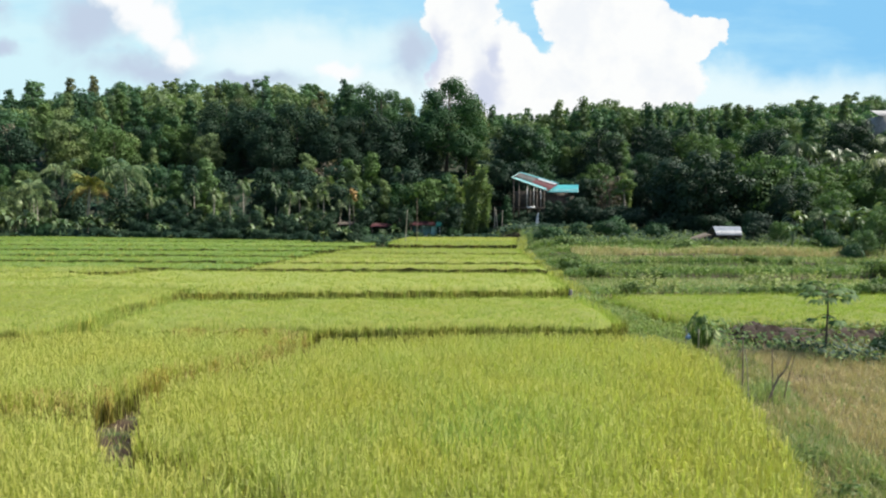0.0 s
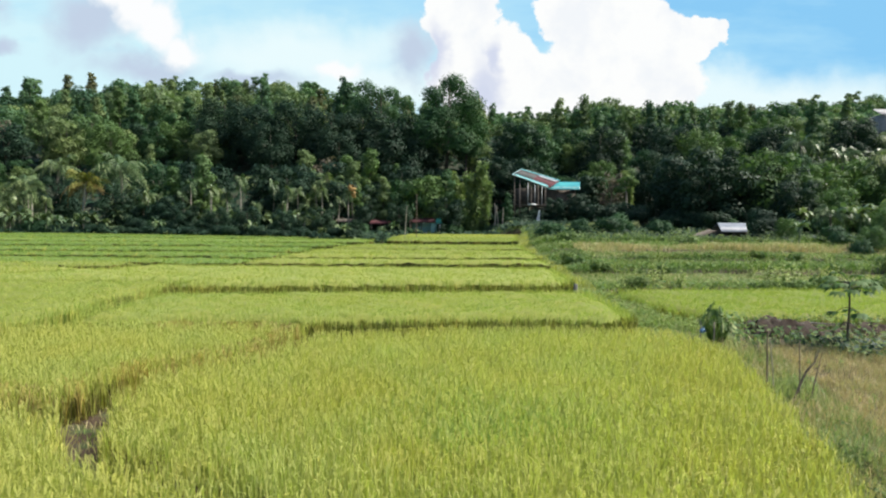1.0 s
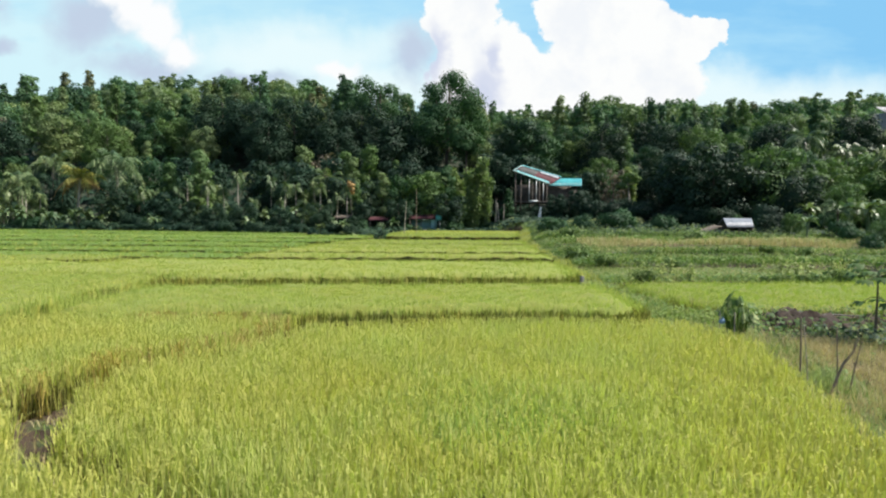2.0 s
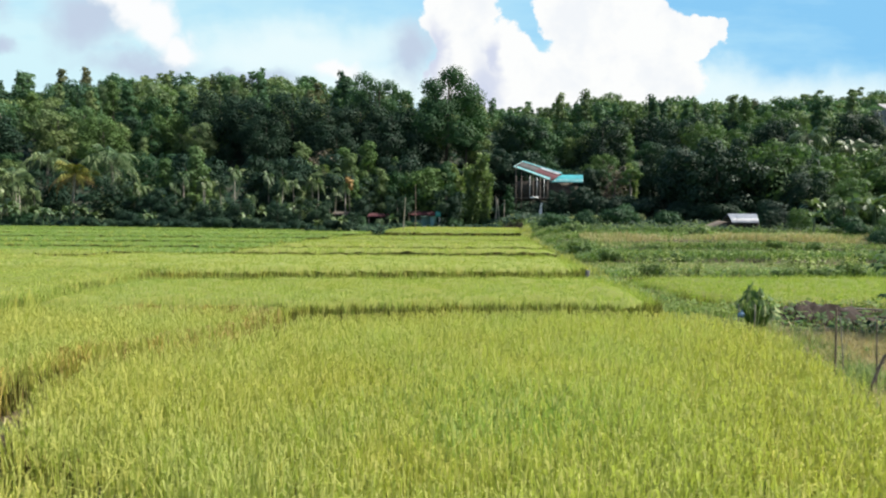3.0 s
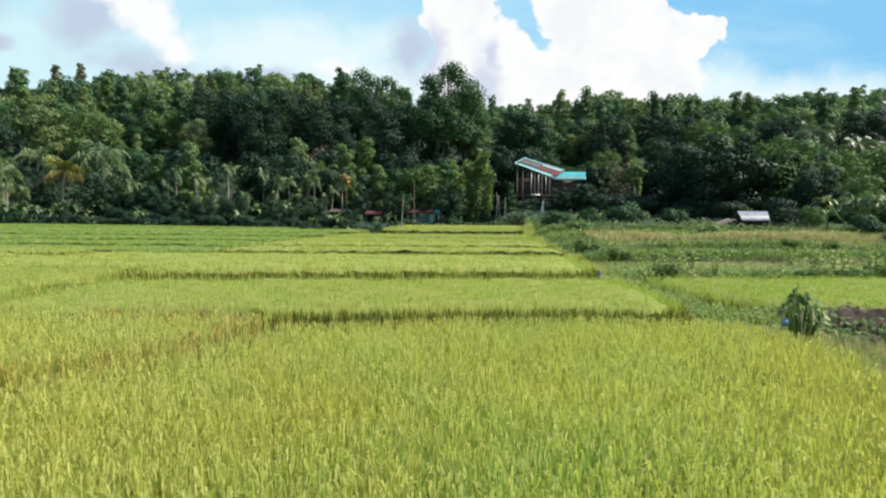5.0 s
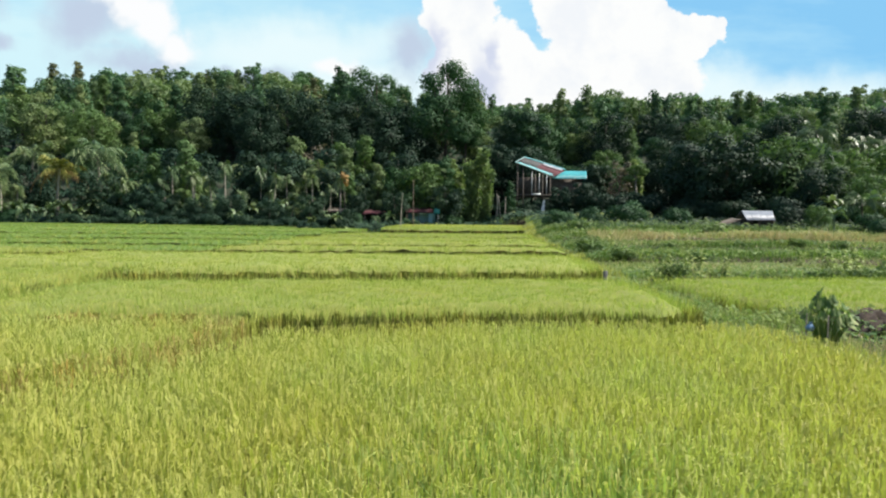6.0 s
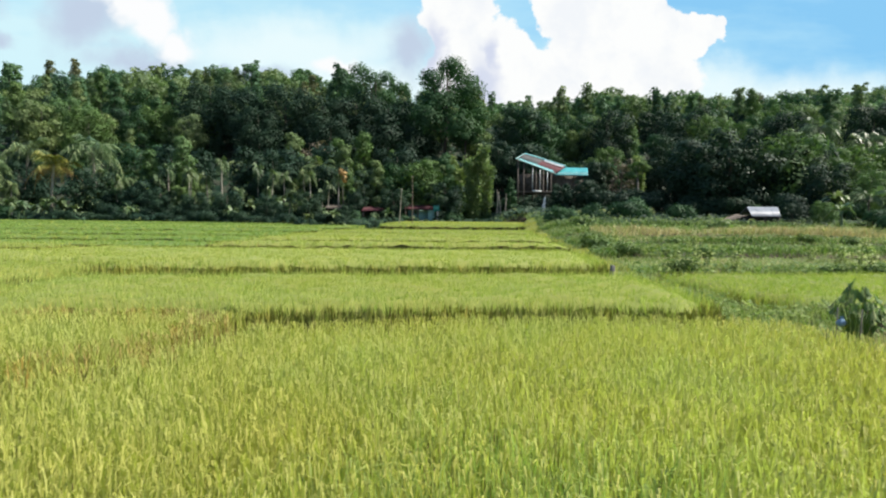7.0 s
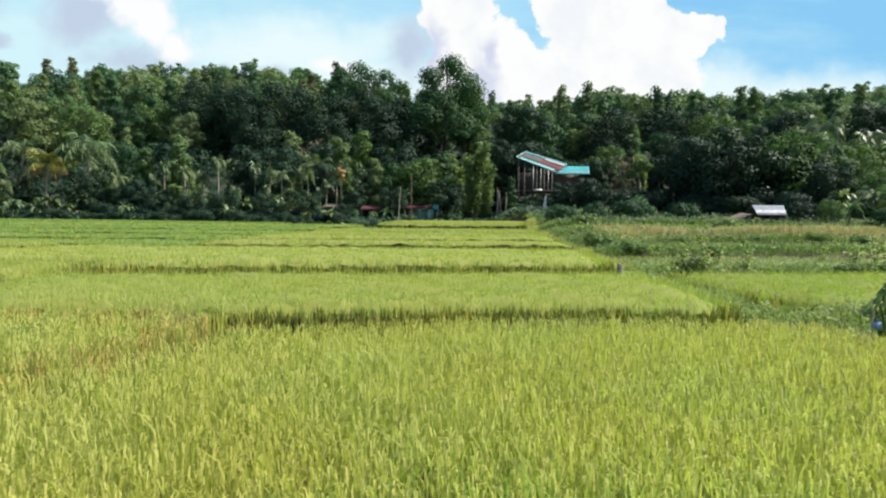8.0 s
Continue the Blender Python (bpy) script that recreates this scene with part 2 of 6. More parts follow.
M["leaf"] = leaf_material("tree_leaf", [(0.0, (0.02464, 0.06133, 0.0343)), (0.5, (0.03692, 0.08906, 0.0452)), (0.85, (0.0525, 0.1135, 0.05783)), (1.0, (0.07393, 0.143, 0.0795))], 0.22, 0.6, 0.07, 0.7, (1.3, 1.22, 0.85), spread=0.55)
M["leaf_olive"] = leaf_material("olive_tree_leaf", [(0.0, (0.05864, 0.1125, 0.04622)), (0.6, (0.086, 0.1572, 0.06369)), (1.0, (0.1217, 0.1965, 0.09245))], 0.3, 0.6, 0.07, 0.6, (1.3, 1.15, 0.8), spread=0.55)
# upper-hill copies of the leaf tones, paler and bluer: haze in the colour
M["hazed_leaf"] = leaf_material("hazed_tree_leaf", [(0.0, (0.05089, 0.1012, 0.05752)), (0.5, (0.06839, 0.1375, 0.07601)), (1.0, (0.09766, 0.1801, 0.1027))], 0.35, 0.6, 0.07, 0.6, (1.3, 1.2, 0.9), spread=0.55)
M["hazed_olive"] = leaf_material("hazed_olive_leaf", [(0.0, (0.07896, 0.1255, 0.06369)), (0.6, (0.1086, 0.1681, 0.08628)), (1.0, (0.1468, 0.2084, 0.113))], 0.35, 0.6, 0.07, 0.6, (1.2, 1.1, 0.9), spread=0.55)
M["hazed_dark"] = leaf_material("hazed_dark_leaf", [(0.0, (0.02565, 0.06309, 0.04017)), (0.6, (0.03781, 0.08983, 0.05588)), (1.0, (0.05673, 0.1201, 0.07509))], 0.3, 0.6, 0.07, 0.6, (1.3, 1.1, 0.9), spread=0.55)
# dark leaf, lowered further so that its colour stands for shaded hollows
M["leaf_dark_shade"] = leaf_material("dark_shaded_tree_leaf", [(0.0, (0.0125, 0.031, 0.0215)), (0.6, (0.019, 0.047, 0.029)), (1.0, (0.031, 0.066, 0.04))], 0.12, 0.6, 0.13, 0.5, (1.3, 1.1, 0.9), spread=0.55)
M["leaf_light"] = leaf_material("pale_tree_leaf", [(0.0, (0.08549, 0.1364, 0.06163)), (0.6, (0.1257, 0.1855, 0.08731)), (1.0, (0.181, 0.2456, 0.1284))], 0.3, 0.6, 0.1, 0.6, (1.2, 1.1, 0.8), spread=0.55)
M["leaf_brown"] = leaf_material("brownish_tree_leaf", [(0.0, (0.0658, 0.0867, 0.0432)), (0.6, (0.0987, 0.1224, 0.06336)), (1.0, (0.141, 0.1632, 0.0912))], 0.25, 0.6, 0.1, 0.6, (1.15, 1.0, 0.8), spread=0.55)
M["palm"] = leaf_material("palm_leaf", [(0.0, (0.0419, 0.0834, 0.0414)), (0.6, (0.0836, 0.142, 0.0736)), (1.0, (0.21, 0.293, 0.175))], 0.25, 0.35, 0.1, 0.5, (1.3, 1.05, 0.7))
M["banana"] = leaf_material("banana_leaf", [(0.0, (0.0513, 0.104, 0.054)), (0.6, (0.103, 0.162, 0.09)), (1.0, (0.257, 0.324, 0.225))], 0.25, 0.35, 0.2, 0.5, (1.3, 1.1, 0.7))
M["palm_yellow"] = leaf_material("yellowing_palm_leaf", [(0.0, (0.09, 0.12, 0.035)), (0.6, (0.17, 0.2, 0.06)), (1.0, (0.3, 0.3, 0.12))], 0.25, 0.4, 0.2, 0.2)
M["bamboo"] = leaf_material("bamboo_leaf", [(0.0, (0.095, 0.155, 0.065)), (0.5, (0.16, 0.23, 0.095)), (1.0, (0.30, 0.36, 0.19))], 0.35, 0.5, 0.2, 0.3, (1.1, 1.02, 0.85))
M["orange_leaf"] = leaf_material("withered_orange_leaf", [(0.0, (0.22, 0.15, 0.065)), (0.6, (0.38, 0.26, 0.12)), (1.0, (0.48, 0.38, 0.2))], 0.2, 0.6, 0.3, 0.2, (1.1, 0.9, 0.7))
M["rust_leaf"] = leaf_material("dull_brown_leaf", [(0.0, (0.11, 0.095, 0.075)), (0.6, (0.165, 0.145, 0.12)), (1.0, (0.22, 0.2, 0.165))], 0.2, 0.7, 0.3, 0.3, (1.06, 1.0, 0.88))
M["bark"] = solid_material("bark", (0.045, 0.04, 0.03), (0.12, 0.105, 0.08), 2.0, 0.9, 0.6)
M["pale_bark"] = solid_material("pale_bark", (0.2, 0.18, 0.14), (0.4, 0.36, 0.3), 2.0, 0.85, 0.5)
M["palm_bark"] = solid_material("palm_bark", (0.09, 0.08, 0.065), (0.2, 0.18, 0.15), 2.0, 0.85, 0.5)
M["dead_wood"] = solid_material("dead_wood", (0.10, 0.075, 0.055), (0.25, 0.2, 0.15), 6.0, 0.9, 0.5)
M["teal"] = solid_material("teal_roof_paint", (0.018, 0.2, 0.235), (0.04, 0.31, 0.32), 0.6, 0.45, 0.1)
M["dark_sheet"] = solid_material("dark_bare_roofing", (0.018, 0.022, 0.022), (0.05, 0.052, 0.05), 1.5, 0.8, 0.3)
M["pale_teal"] = solid_material("faded_teal_paint", (0.12, 0.34, 0.34), (0.3, 0.46, 0.44), 1.0, 0.6, 0.2)
M["red"] = solid_material("red_roof_paint", (0.05, 0.014, 0.018), (0.09, 0.02, 0.026), 0.7, 0.9, 0.2)
M["zinc"] = solid_material("galvanised_sheet", (0.144, 0.1584, 0.1872), (0.2448, 0.2664, 0.2952), 1.2, 0.5, 0.15, 0.2)
M["concrete"] = solid_material("pale_concrete", (0.22, 0.22, 0.22), (0.36, 0.36, 0.36), 1.5, 0.85, 0.4)
M["timber"] = solid_material("weathered_timber", (0.05, 0.04, 0.032), (0.13, 0.11, 0.09), 3.0, 0.85, 0.5)
M["white"] = solid_material("white_paint", (0.66, 0.66, 0.64), (0.82, 0.82, 0.8), 2.0, 0.6, 0.15)
M["mint"] = solid_material("mint_wall_paint", (0.16, 0.34, 0.33), (0.26, 0.45, 0.43), 1.2, 0.7, 0.2)
M["earth"] = solid_material("dark_earth", (0.02, 0.012, 0.007), (0.046, 0.029, 0.017), 1.5, 0.95, 0.9, fine=14.0)
M["grey_post"] = solid_material("weathered_concrete", (0.09, 0.088, 0.08), (0.19, 0.185, 0.17), 6.0, 0.9, 0.5)
M["blue"] = solid_material("faded_blue_plastic", (0.1, 0.2, 0.34), (0.2, 0.32, 0.48), 4.0, 0.5, 0.2)


# ---------------------------------------------------------------- geometry helpers
class Shape:
    """Collects chunks of vertices, their faces, and a material slot for each face."""

    def __init__(self):
        self.v, self.f, self.m = [], [], []

    def add(self, verts, faces, slot=0):
        self.v.append(np.asarray(verts, float))
        self.f.append(np.asarray(faces))
        self.m.append(np.full(len(faces), slot))

    def join(self, other, matrix, slots=None):
        a = np.array(matrix)
        for v, f, m in zip(other.v, other.f, other.m):
            self.v.append(v @ a[:3, :3].T + a[:3, 3])
            self.f.append(f)
            self.m.append(np.full(len(m), slots.get(int(m[0]), int(m[0]))) if slots else m)

    def mesh(self, name, materials, smooth=False):
        me = bpy.data.meshes.new(name)
        starts = np.concatenate(([0], np.cumsum([len(v) for v in self.v])[:-1]))
        v = np.concatenate(self.v)
        loops = np.concatenate([(f + s).ravel() for f, s in zip(self.f, starts)]).astype(np.int32)
        totals = np.concatenate([np.full(len(f), f.shape[1]) for f in self.f]).astype(np.int32)
        me.vertices.add(len(v))
        me.vertices.foreach_set("co", v.ravel().astype(np.float32))
        me.loops.add(len(loops))
        me.loops.foreach_set("vertex_index", loops)
        me.polygons.add(len(totals))
        me.polygons.foreach_set("loop_start", np.concatenate(([0], np.cumsum(totals)[:-1])).astype(np.int32))
        me.polygons.foreach_set("material_index", np.concatenate(self.m).astype(np.int32))
        for mat in materials:
            me.materials.append(mat)
        if smooth:
            me.polygons.foreach_set("use_smooth", np.ones(len(totals), bool))
        me.update(calc_edges=True)
        return me


def thing(name, shape, mats, label, category, kind="", group="", smooth=False):
    return tagged(new(name, shape.mesh(name, mats, smooth)), label, category, group, kind)


def base(name, label, category, group="", kind=""):
    return tagged(new(name), label, category, group, kind)


def part(name, shape, mat, parent, label="", smooth=False):
    ob = new(name, shape.mesh(name, mat if isinstance(mat, list) else [mat], smooth))
    ob.parent = parent
    return tagged(ob, label)


def box(s, lo, hi, slot=0, bevel=0.0):
    (x0, y0, z0), (x1, y1, z1) = lo, hi
    if bevel:
        bm = bmesh.new()
        bmesh.ops.create_cube(bm, size=1)
        bmesh.ops.transform(bm, matrix=Matrix.LocRotScale(((x0 + x1) / 2, (y0 + y1) / 2, (z0 + z1) / 2), None, (x1 - x0, y1 - y0, z1 - z0)), verts=bm.verts)
        bmesh.ops.bevel(bm, geom=bm.edges, offset=bevel, segments=1, affect="EDGES")
        bmesh.ops.triangulate(bm, faces=bm.faces)
        bm.verts.index_update()
        s.add([v.co for v in bm.verts], [[v.index for v in f.verts] for f in bm.faces], slot)
        bm.free()
        return s
    s.add([(x0, y0, z0), (x1, y0, z0), (x1, y1, z0), (x0, y1, z0), (x0, y0, z1), (x1, y0, z1), (x1, y1, z1), (x0, y1, z1)],
          [(3, 2, 1, 0), (4, 5, 6, 7), (0, 1, 5, 4), (1, 2, 6, 5), (2, 3, 7, 6), (3, 0, 4, 7)], slot)
    return s


def tube(s, points, radii, sides=6, slot=0):
    """A tapered limb through the points."""
    p = np.asarray(points, float)
    rings = []
    for i, c in enumerate(p):
        d = p[min(i + 1, len(p) - 1)] - p[max(i - 1, 0)]
        d = d / (np.linalg.norm(d) + 1e-9)
        a = np.cross(d, (0.31, 0.95, 0.05) if abs(d[2]) > 0.7 else (0, 0, 1))
        a /= np.linalg.norm(a)
        b = np.cross(d, a)
        ang = np.arange(sides) * 2 * np.pi / sides
        rings.append(c + radii[i] * (np.cos(ang)[:, None] * a + np.sin(ang)[:, None] * b))
    faces = []
    for i in range(len(p) - 1):
        for k in range(sides):
            j = (k + 1) % sides
            faces.append((i * sides + k, i * sides + j, (i + 1) * sides + j, (i + 1) * sides + k))
    s.add(np.concatenate(rings), faces, slot)
    top = len(p) - 1
    s.add(np.concatenate((rings[-1], [p[-1] + (p[-1] - p[-2]) * 0.02])), [(k, (k + 1) % sides, sides) for k in range(sides)], slot)
    return s


def sheet(s, a, b, c, d, ribs, height=0.03, slot=0, thick=0.02):
    """A ribbed metal sheet over the corners a b c d; the ribs run from ab to dc."""
    a, b, c, d = (np.asarray(q, float) for q in (a, b, c, d))
    nrm = np.cross(b - a, d - a)
    nrm /= np.linalg.norm(nrm)
    k = ribs * 4 + 1
    f = np.linspace(0, 1, k)[:, None]
    off = (np.array([0, 1, 1, 0] * ribs + [0]) * height)[:, None] * nrm
    lo, hi = a + (b - a) * f + off, d + (c - d) * f + off
    v = np.concatenate((lo, hi, lo - nrm * thick, hi - nrm * thick))
    q = [(i, i + 1, k + i + 1, k + i) for i in range(k - 1)] + [(2 * k + i + 1, 2 * k + i, 3 * k + i, 3 * k + i + 1) for i in range(k - 1)]
    q += [(i + 1, i, 2 * k + i, 2 * k + i + 1) for i in range(k - 1)] + [(k + i, k + i + 1, 3 * k + i + 1, 3 * k + i) for i in range(k - 1)]
    q += [(0, k, 3 * k, 2 * k), (2 * k - 1, k - 1, 3 * k - 1, 4 * k - 1)]
    s.add(v, q, slot)
    return s


def blades(s, rng, pos, height, lean, width, slot=0, tip_drop=0.0, full=True, lift=0.0, bow=0.62):
    """Grass blades at the places: a bent, tapered strip each (or a single long triangle)."""
    n = len(pos)
    a = rng.uniform(0, 2 * np.pi, n)
    out = np.stack((np.cos(a), np.sin(a), np.zeros(n)), 1)
    w = rng.uniform(0, np.pi, n)
    side = np.stack((np.cos(w), np.sin(w), np.zeros(n)), 1) * (width * rng.uniform(0.6, 1.3, n))[:, None] / 2
    h = height * rng.uniform(0.75, 1.12, n)
    ln = lean * rng.uniform(0.2, 1.3, n)
    up = np.zeros((n, 3))
    up[:, 2] = 1
    foot = pos + up * lift
    mid = foot + out * (ln * 0.35)[:, None] + up * (h * bow)[:, None]
    tip = foot + out * ln[:, None] + up * (h * (1 - tip_drop * rng.uniform(0, 1, n)))[:, None]
    i = np.arange(n)[:, None]
    if full:
        v = np.stack((foot - side * 0.6, foot + side * 0.6, mid - side, mid + side, tip), 1).reshape(-1, 3)
        f = (np.concatenate((i * 5 + [0, 1, 3], i * 5 + [0, 3, 2], i * 5 + [2, 3, 4]), 1)).reshape(-1, 3)
    else:
        v = np.stack((foot - side, foot + side, tip), 1).reshape(-1, 3)
        f = (i * 3 + [0, 1, 2]).reshape(-1, 3)
    s.add(v, f, slot)


def cards(s, rng, pos, nrm, size, slot=0, long=1.5, tri=False):
    """Leaf sprays: small folded rhombs (or pointed triangles) at the places, facing about along the normals."""
    n = len(pos)
    nn = nrm + rng.normal(0, 0.24, (n, 3))
    nn /= np.linalg.norm(nn, axis=1)[:, None] + 1e-9
    a = np.cross(nn, rng.normal(0, 1, (n, 3)))
    a /= np.linalg.norm(a, axis=1)[:, None] + 1e-9
    b = np.cross(nn, a)
    z = (size * rng.uniform(0.6, 1.4, n))[:, None]
    a, b = a * z * long * 0.5, b * z * 0.5
    i = np.arange(n)[:, None]
    if tri:
        s.add(np.stack((pos - a - b, pos - a + b, pos + a), 1).reshape(-1, 3), (i * 3 + [0, 1, 2]).reshape(-1, 3), slot)
    else:
        v = np.stack((pos - a, pos - b + nn * z * 0.18, pos + a, pos + b + nn * z * 0.18), 1).reshape(-1, 3)
        s.add(v, (i * 4 + [0, 1, 2, 3]).reshape(-1, 4), slot)


def clump_cards(s, rng, clumps, count, size, slot=0, long=1.5):
    """Leaf sprays over a set of clumps (x, y, z, radius, squash), thicker on the upper and outer side."""
    c = np.array(clumps, float)
    wts = c[:, 3] ** 2
    pick = rng.choice(len(c), count, p=wts / wts.sum())
    d = rng.normal(0, 1, (count, 3))
    d[:, 2] += 0.35
    d /= np.linalg.norm(d, axis=1)[:, None]
    u = rng.uniform(0, 1, count)
    r = c[pick, 3] * np.where(rng.uniform(0, 1, count) < 0.2, 0.6 * u, 0.72 + 0.42 * u ** 1.6)
    off = d * r[:, None]
    off[:, 2] *= c[pick, 4]
    cards(s, rng, c[pick, :3] + off, d + (0, 0, 0.25), size, slot, long, True)


# ---------------------------------------------------------------- lie of the land
def inside(poly, x, y):
    p = np.array(poly, float)
    hit = np.zeros(np.shape(x), bool)
    j = len(p) - 1
    for i in range(len(p)):
        cross = (p[i, 1] > y) != (p[j, 1] > y)
        with np.errstate(divide="ignore", invalid="ignore"):
            hit ^= cross & (x < (p[j, 0] - p[i, 0]) * (y - p[i, 1]) / (p[j, 1] - p[i, 1]) + p[i, 0])
        j = i
    return hit


def edge_distance(poly, x, y):
    best = np.full(np.shape(x), 1e9)
    p = np.array(poly, float)
    for i in range(len(p)):
        a, b = p[i - 1], p[i]
        d = b - a
        t = np.clip(((x - a[0]) * d[0] + (y - a[1]) * d[1]) / (d @ d + 1e-9), 0, 1)
        best = np.minimum(best, np.hypot(x - a[0] - t * d[0], y - a[1] - t * d[1]))
    return best


def wave(x, y, k, seed):
    return (np.sin(x * k + seed) * np.cos(y * k * 1.13 - seed * 1.7) + 0.5 * np.sin(x * k * 2.3 - seed * 2.1 + y * k * 1.7)) / 1.5


RICE = 0.93     # height of the standing rice
# name, level of the mud, outline
FIELDS = [
    ("near", 0.0, [(-1.9, 8.2), (-2.2, 8.8), (-2.7, 9.3), (-3.5, 9.6), (-4.45, 9.85), (-5.05, 10.4), (-5.35, 11.4), (-5.65, 12.4), (-5.9, 13.5), (-5.75, 14.3), (-4.9, 15.5), (-3.9, 16.8), (-3.3, 19.0), (0.4, 19.9), (6.4, 20.1),
                   (7.4, 19.2), (7.8, 17.8), (7.7, 16.3), (7.2, 14.6), (6.75, 12.7), (6.2, 10.6), (5.65, 9.0), (5.15, 7.8), (4.0, 4), (3.2, -2), (3.1, -7), (-0.4, -7), (-0.6, -3), (-1.2, 4)]),
    ("corner", 0.0, [(-9.5, 11.9), (-7.9, 11.85), (-7.1, 12.0), (-6.55, 11.75), (-5.95, 10.9), (-5.4, 10.1), (-4.6, 9.45), (-3.8, 9.2), (-3.0, 8.95), (-2.5, 8.5), (-2.2, 8.0), (-1.6, 4), (-1.0, -3), (-0.9, -7), (-14, -7), (-15, 10.5)]),
    ("left", 0.08, [(-6.65, 12.9), (-7.0, 12.5), (-8.4, 12.3), (-13, 12.7), (-20, 13.0), (-22, 18.6), (-13, 18.4), (-11, 19.7), (-7.8, 20.3), (-3.7, 20.0), (-4.15, 17.0), (-5.15, 15.6), (-6.1, 14.8), (-6.55, 13.9)]),
    ("second", 0.17, [(-11.0, 20.2), (-8, 20.8), (-3.6, 20.4), (0.3, 20.9), (3.6, 21.0), (6.2, 20.75), (6.9, 21.8), (7.2, 25), (7.0, 29.0), (0.5, 28.5), (-6, 28.0), (-11.2, 27.6), (-11.8, 25.3), (-11.6, 21)]),
    ("second_left", 0.25, [(-12.1, 20.3), (-12.4, 25.4), (-12.0, 29.2), (-11.6, 31.2), (-21, 31.6), (-38, 31.4), (-32, 19.3), (-13.5, 19.1)]),
    ("third", 0.38, [(-11.6, 29.0), (-6, 29.5), (0, 30.1), (6.4, 30.4), (7.4, 33), (7.5, 38.9), (0.7, 39.2), (-12, 39.5), (-17.5, 40.2), (-18.6, 37.6), (-21.5, 34.4), (-40, 33.6), (-40, 30.6), (-21, 30.8), (-12.2, 30.4)]),
    ("third_left", 0.42, [(-22.3, 35.0), (-24, 34.6), (-42, 34.2), (-43, 37.4), (-26, 37.6), (-19.6, 37.9)]),
    ("third_upper_left", 0.46, [(-19.4, 38.4), (-27, 38.2), (-43, 38.1), (-44, 41.0), (-19, 41.2)]),
    ("fourth", 0.56, [(-12, 40.7), (0, 40.6), (7.6, 40.5), (7.7, 43.7), (-11.5, 43.9)]),
    ("fifth", 0.70, [(-11, 44.8), (7.7, 44.6), (7.8, 48.2), (-10.5, 48.4)]),
    ("sixth", 0.76, [(-10, 48.8), (7.8, 48.6), (8.0, 52.4), (-9.5, 52.7)]),
    ("seventh", 0.86, [(-9, 53.8), (8.0, 53.6), (8.4, 60.0), (-6.5, 60.2)]),
    ("eighth", 1.21, [(-4.6, 62.2), (8.4, 61.9), (9.6, 70.9), (-4.6, 71.0)]),
    ("ninth", 1.28, [(-4.4, 71.1), (9.6, 71.0), (11.4, 80.4), (-3.0, 80.6)]),
    ("far_left_one", 0.40, [(-13.0, 42.2), (-20, 42.6), (-44, 42.6), (-46, 46.4), (-30, 46.6), (-12.3, 45.6)]),
    ("far_left_two", 0.54, [(-12.0, 47.0), (-24, 47.6), (-47, 47.4), (-49, 51.2), (-11.5, 51.4)]),
    ("far_left_three", 0.69, [(-11.0, 52.4), (-31, 52.6), (-50, 52.0), (-52, 56.4), (-26, 57.2), (-10.5, 56.6)]),
    ("far_left_four", 0.84, [(-10.0, 58.2), (-27, 58.4), (-53, 57.6), (-56, 62.6), (-22, 63.2), (-8, 62.2)]),
    ("far_left_five", 0.97, [(-7.0, 63.8), (-20, 64.0), (-57, 63.8), (-60, 69.6), (-36, 70.0), (-6.2, 69.4)]),
    ("far_left_six", 1.10, [(-14, 70.4), (-34, 71.2), (-61, 70.8), (-66, 80.6), (-46, 80.4), (-34, 77.0), (-22, 73.4), (-14, 71.6)]),
    ("right", -0.12, [(8.7, 31.6), (9.4, 25.5), (10.0, 23.2), (14, 23.2), (18, 23.2), (32, 24), (42, 33.5), (25, 32.9), (12, 32.3)]),
]


def land(x, y):
    """Height of the ground before the paddies are cut into it."""
    x, y = np.asarray(x, float), np.asarray(y, float)
    left = np.interp(y, [-50, 0, 20, 30, 40, 50, 60, 75, 85, 100], [0.05, 0.08, 0.1, 0.25, 0.48, 0.7, 0.85, 1.25, 1.4, 2.4])
    right = np.interp(y + 0.5 * np.sin(x * 0.35) + 0.25 * np.sin(x * 0.9), [-50, 0, 20, 21.4, 22.2, 23.2, 24, 32.2, 33.0, 40, 40.6, 46, 46.7, 51, 51.8, 57, 57.8, 75, 90, 100],
                      [0, 0.0, 0.05, 0.15, 0.42, 0.3, 0.0, 0.05, 0.42, 0.5, 0.85, 0.92, 1.2, 1.25, 1.6, 1.66, 1.9, 2.4, 3.2, 4.6])
    k = np.clip((x - 7) / 3.5, 0, 1)
    z = left * (1 - k) + right * k
    ridge_y = np.interp(x, [-300, -100, -50, 0, 30, 60, 300], [205, 215, 203, 225, 240, 248, 240])
    ridge_z = np.interp(x, [-300, -160, -100, -50, 0, 30, 60, 120, 170, 400], [31, 32.5, 43, 42, 39, 33.2, 41, 39.4, 44.4, 52.5])
    s = np.clip((y - 98) / (ridge_y - 98), 0, 1)
    hill = s ** 0.9 * (ridge_z - 3) + 0.0
    back = np.clip((y - ridge_y) / 400, 0, 1)
    z = z + hill * (1 - 0.6 * back) + np.where(y > 98, wave(x, y, 0.09, 2.0) * 1.6 * np.clip((y - 98) / 40, 0, 1), 0)
    return z


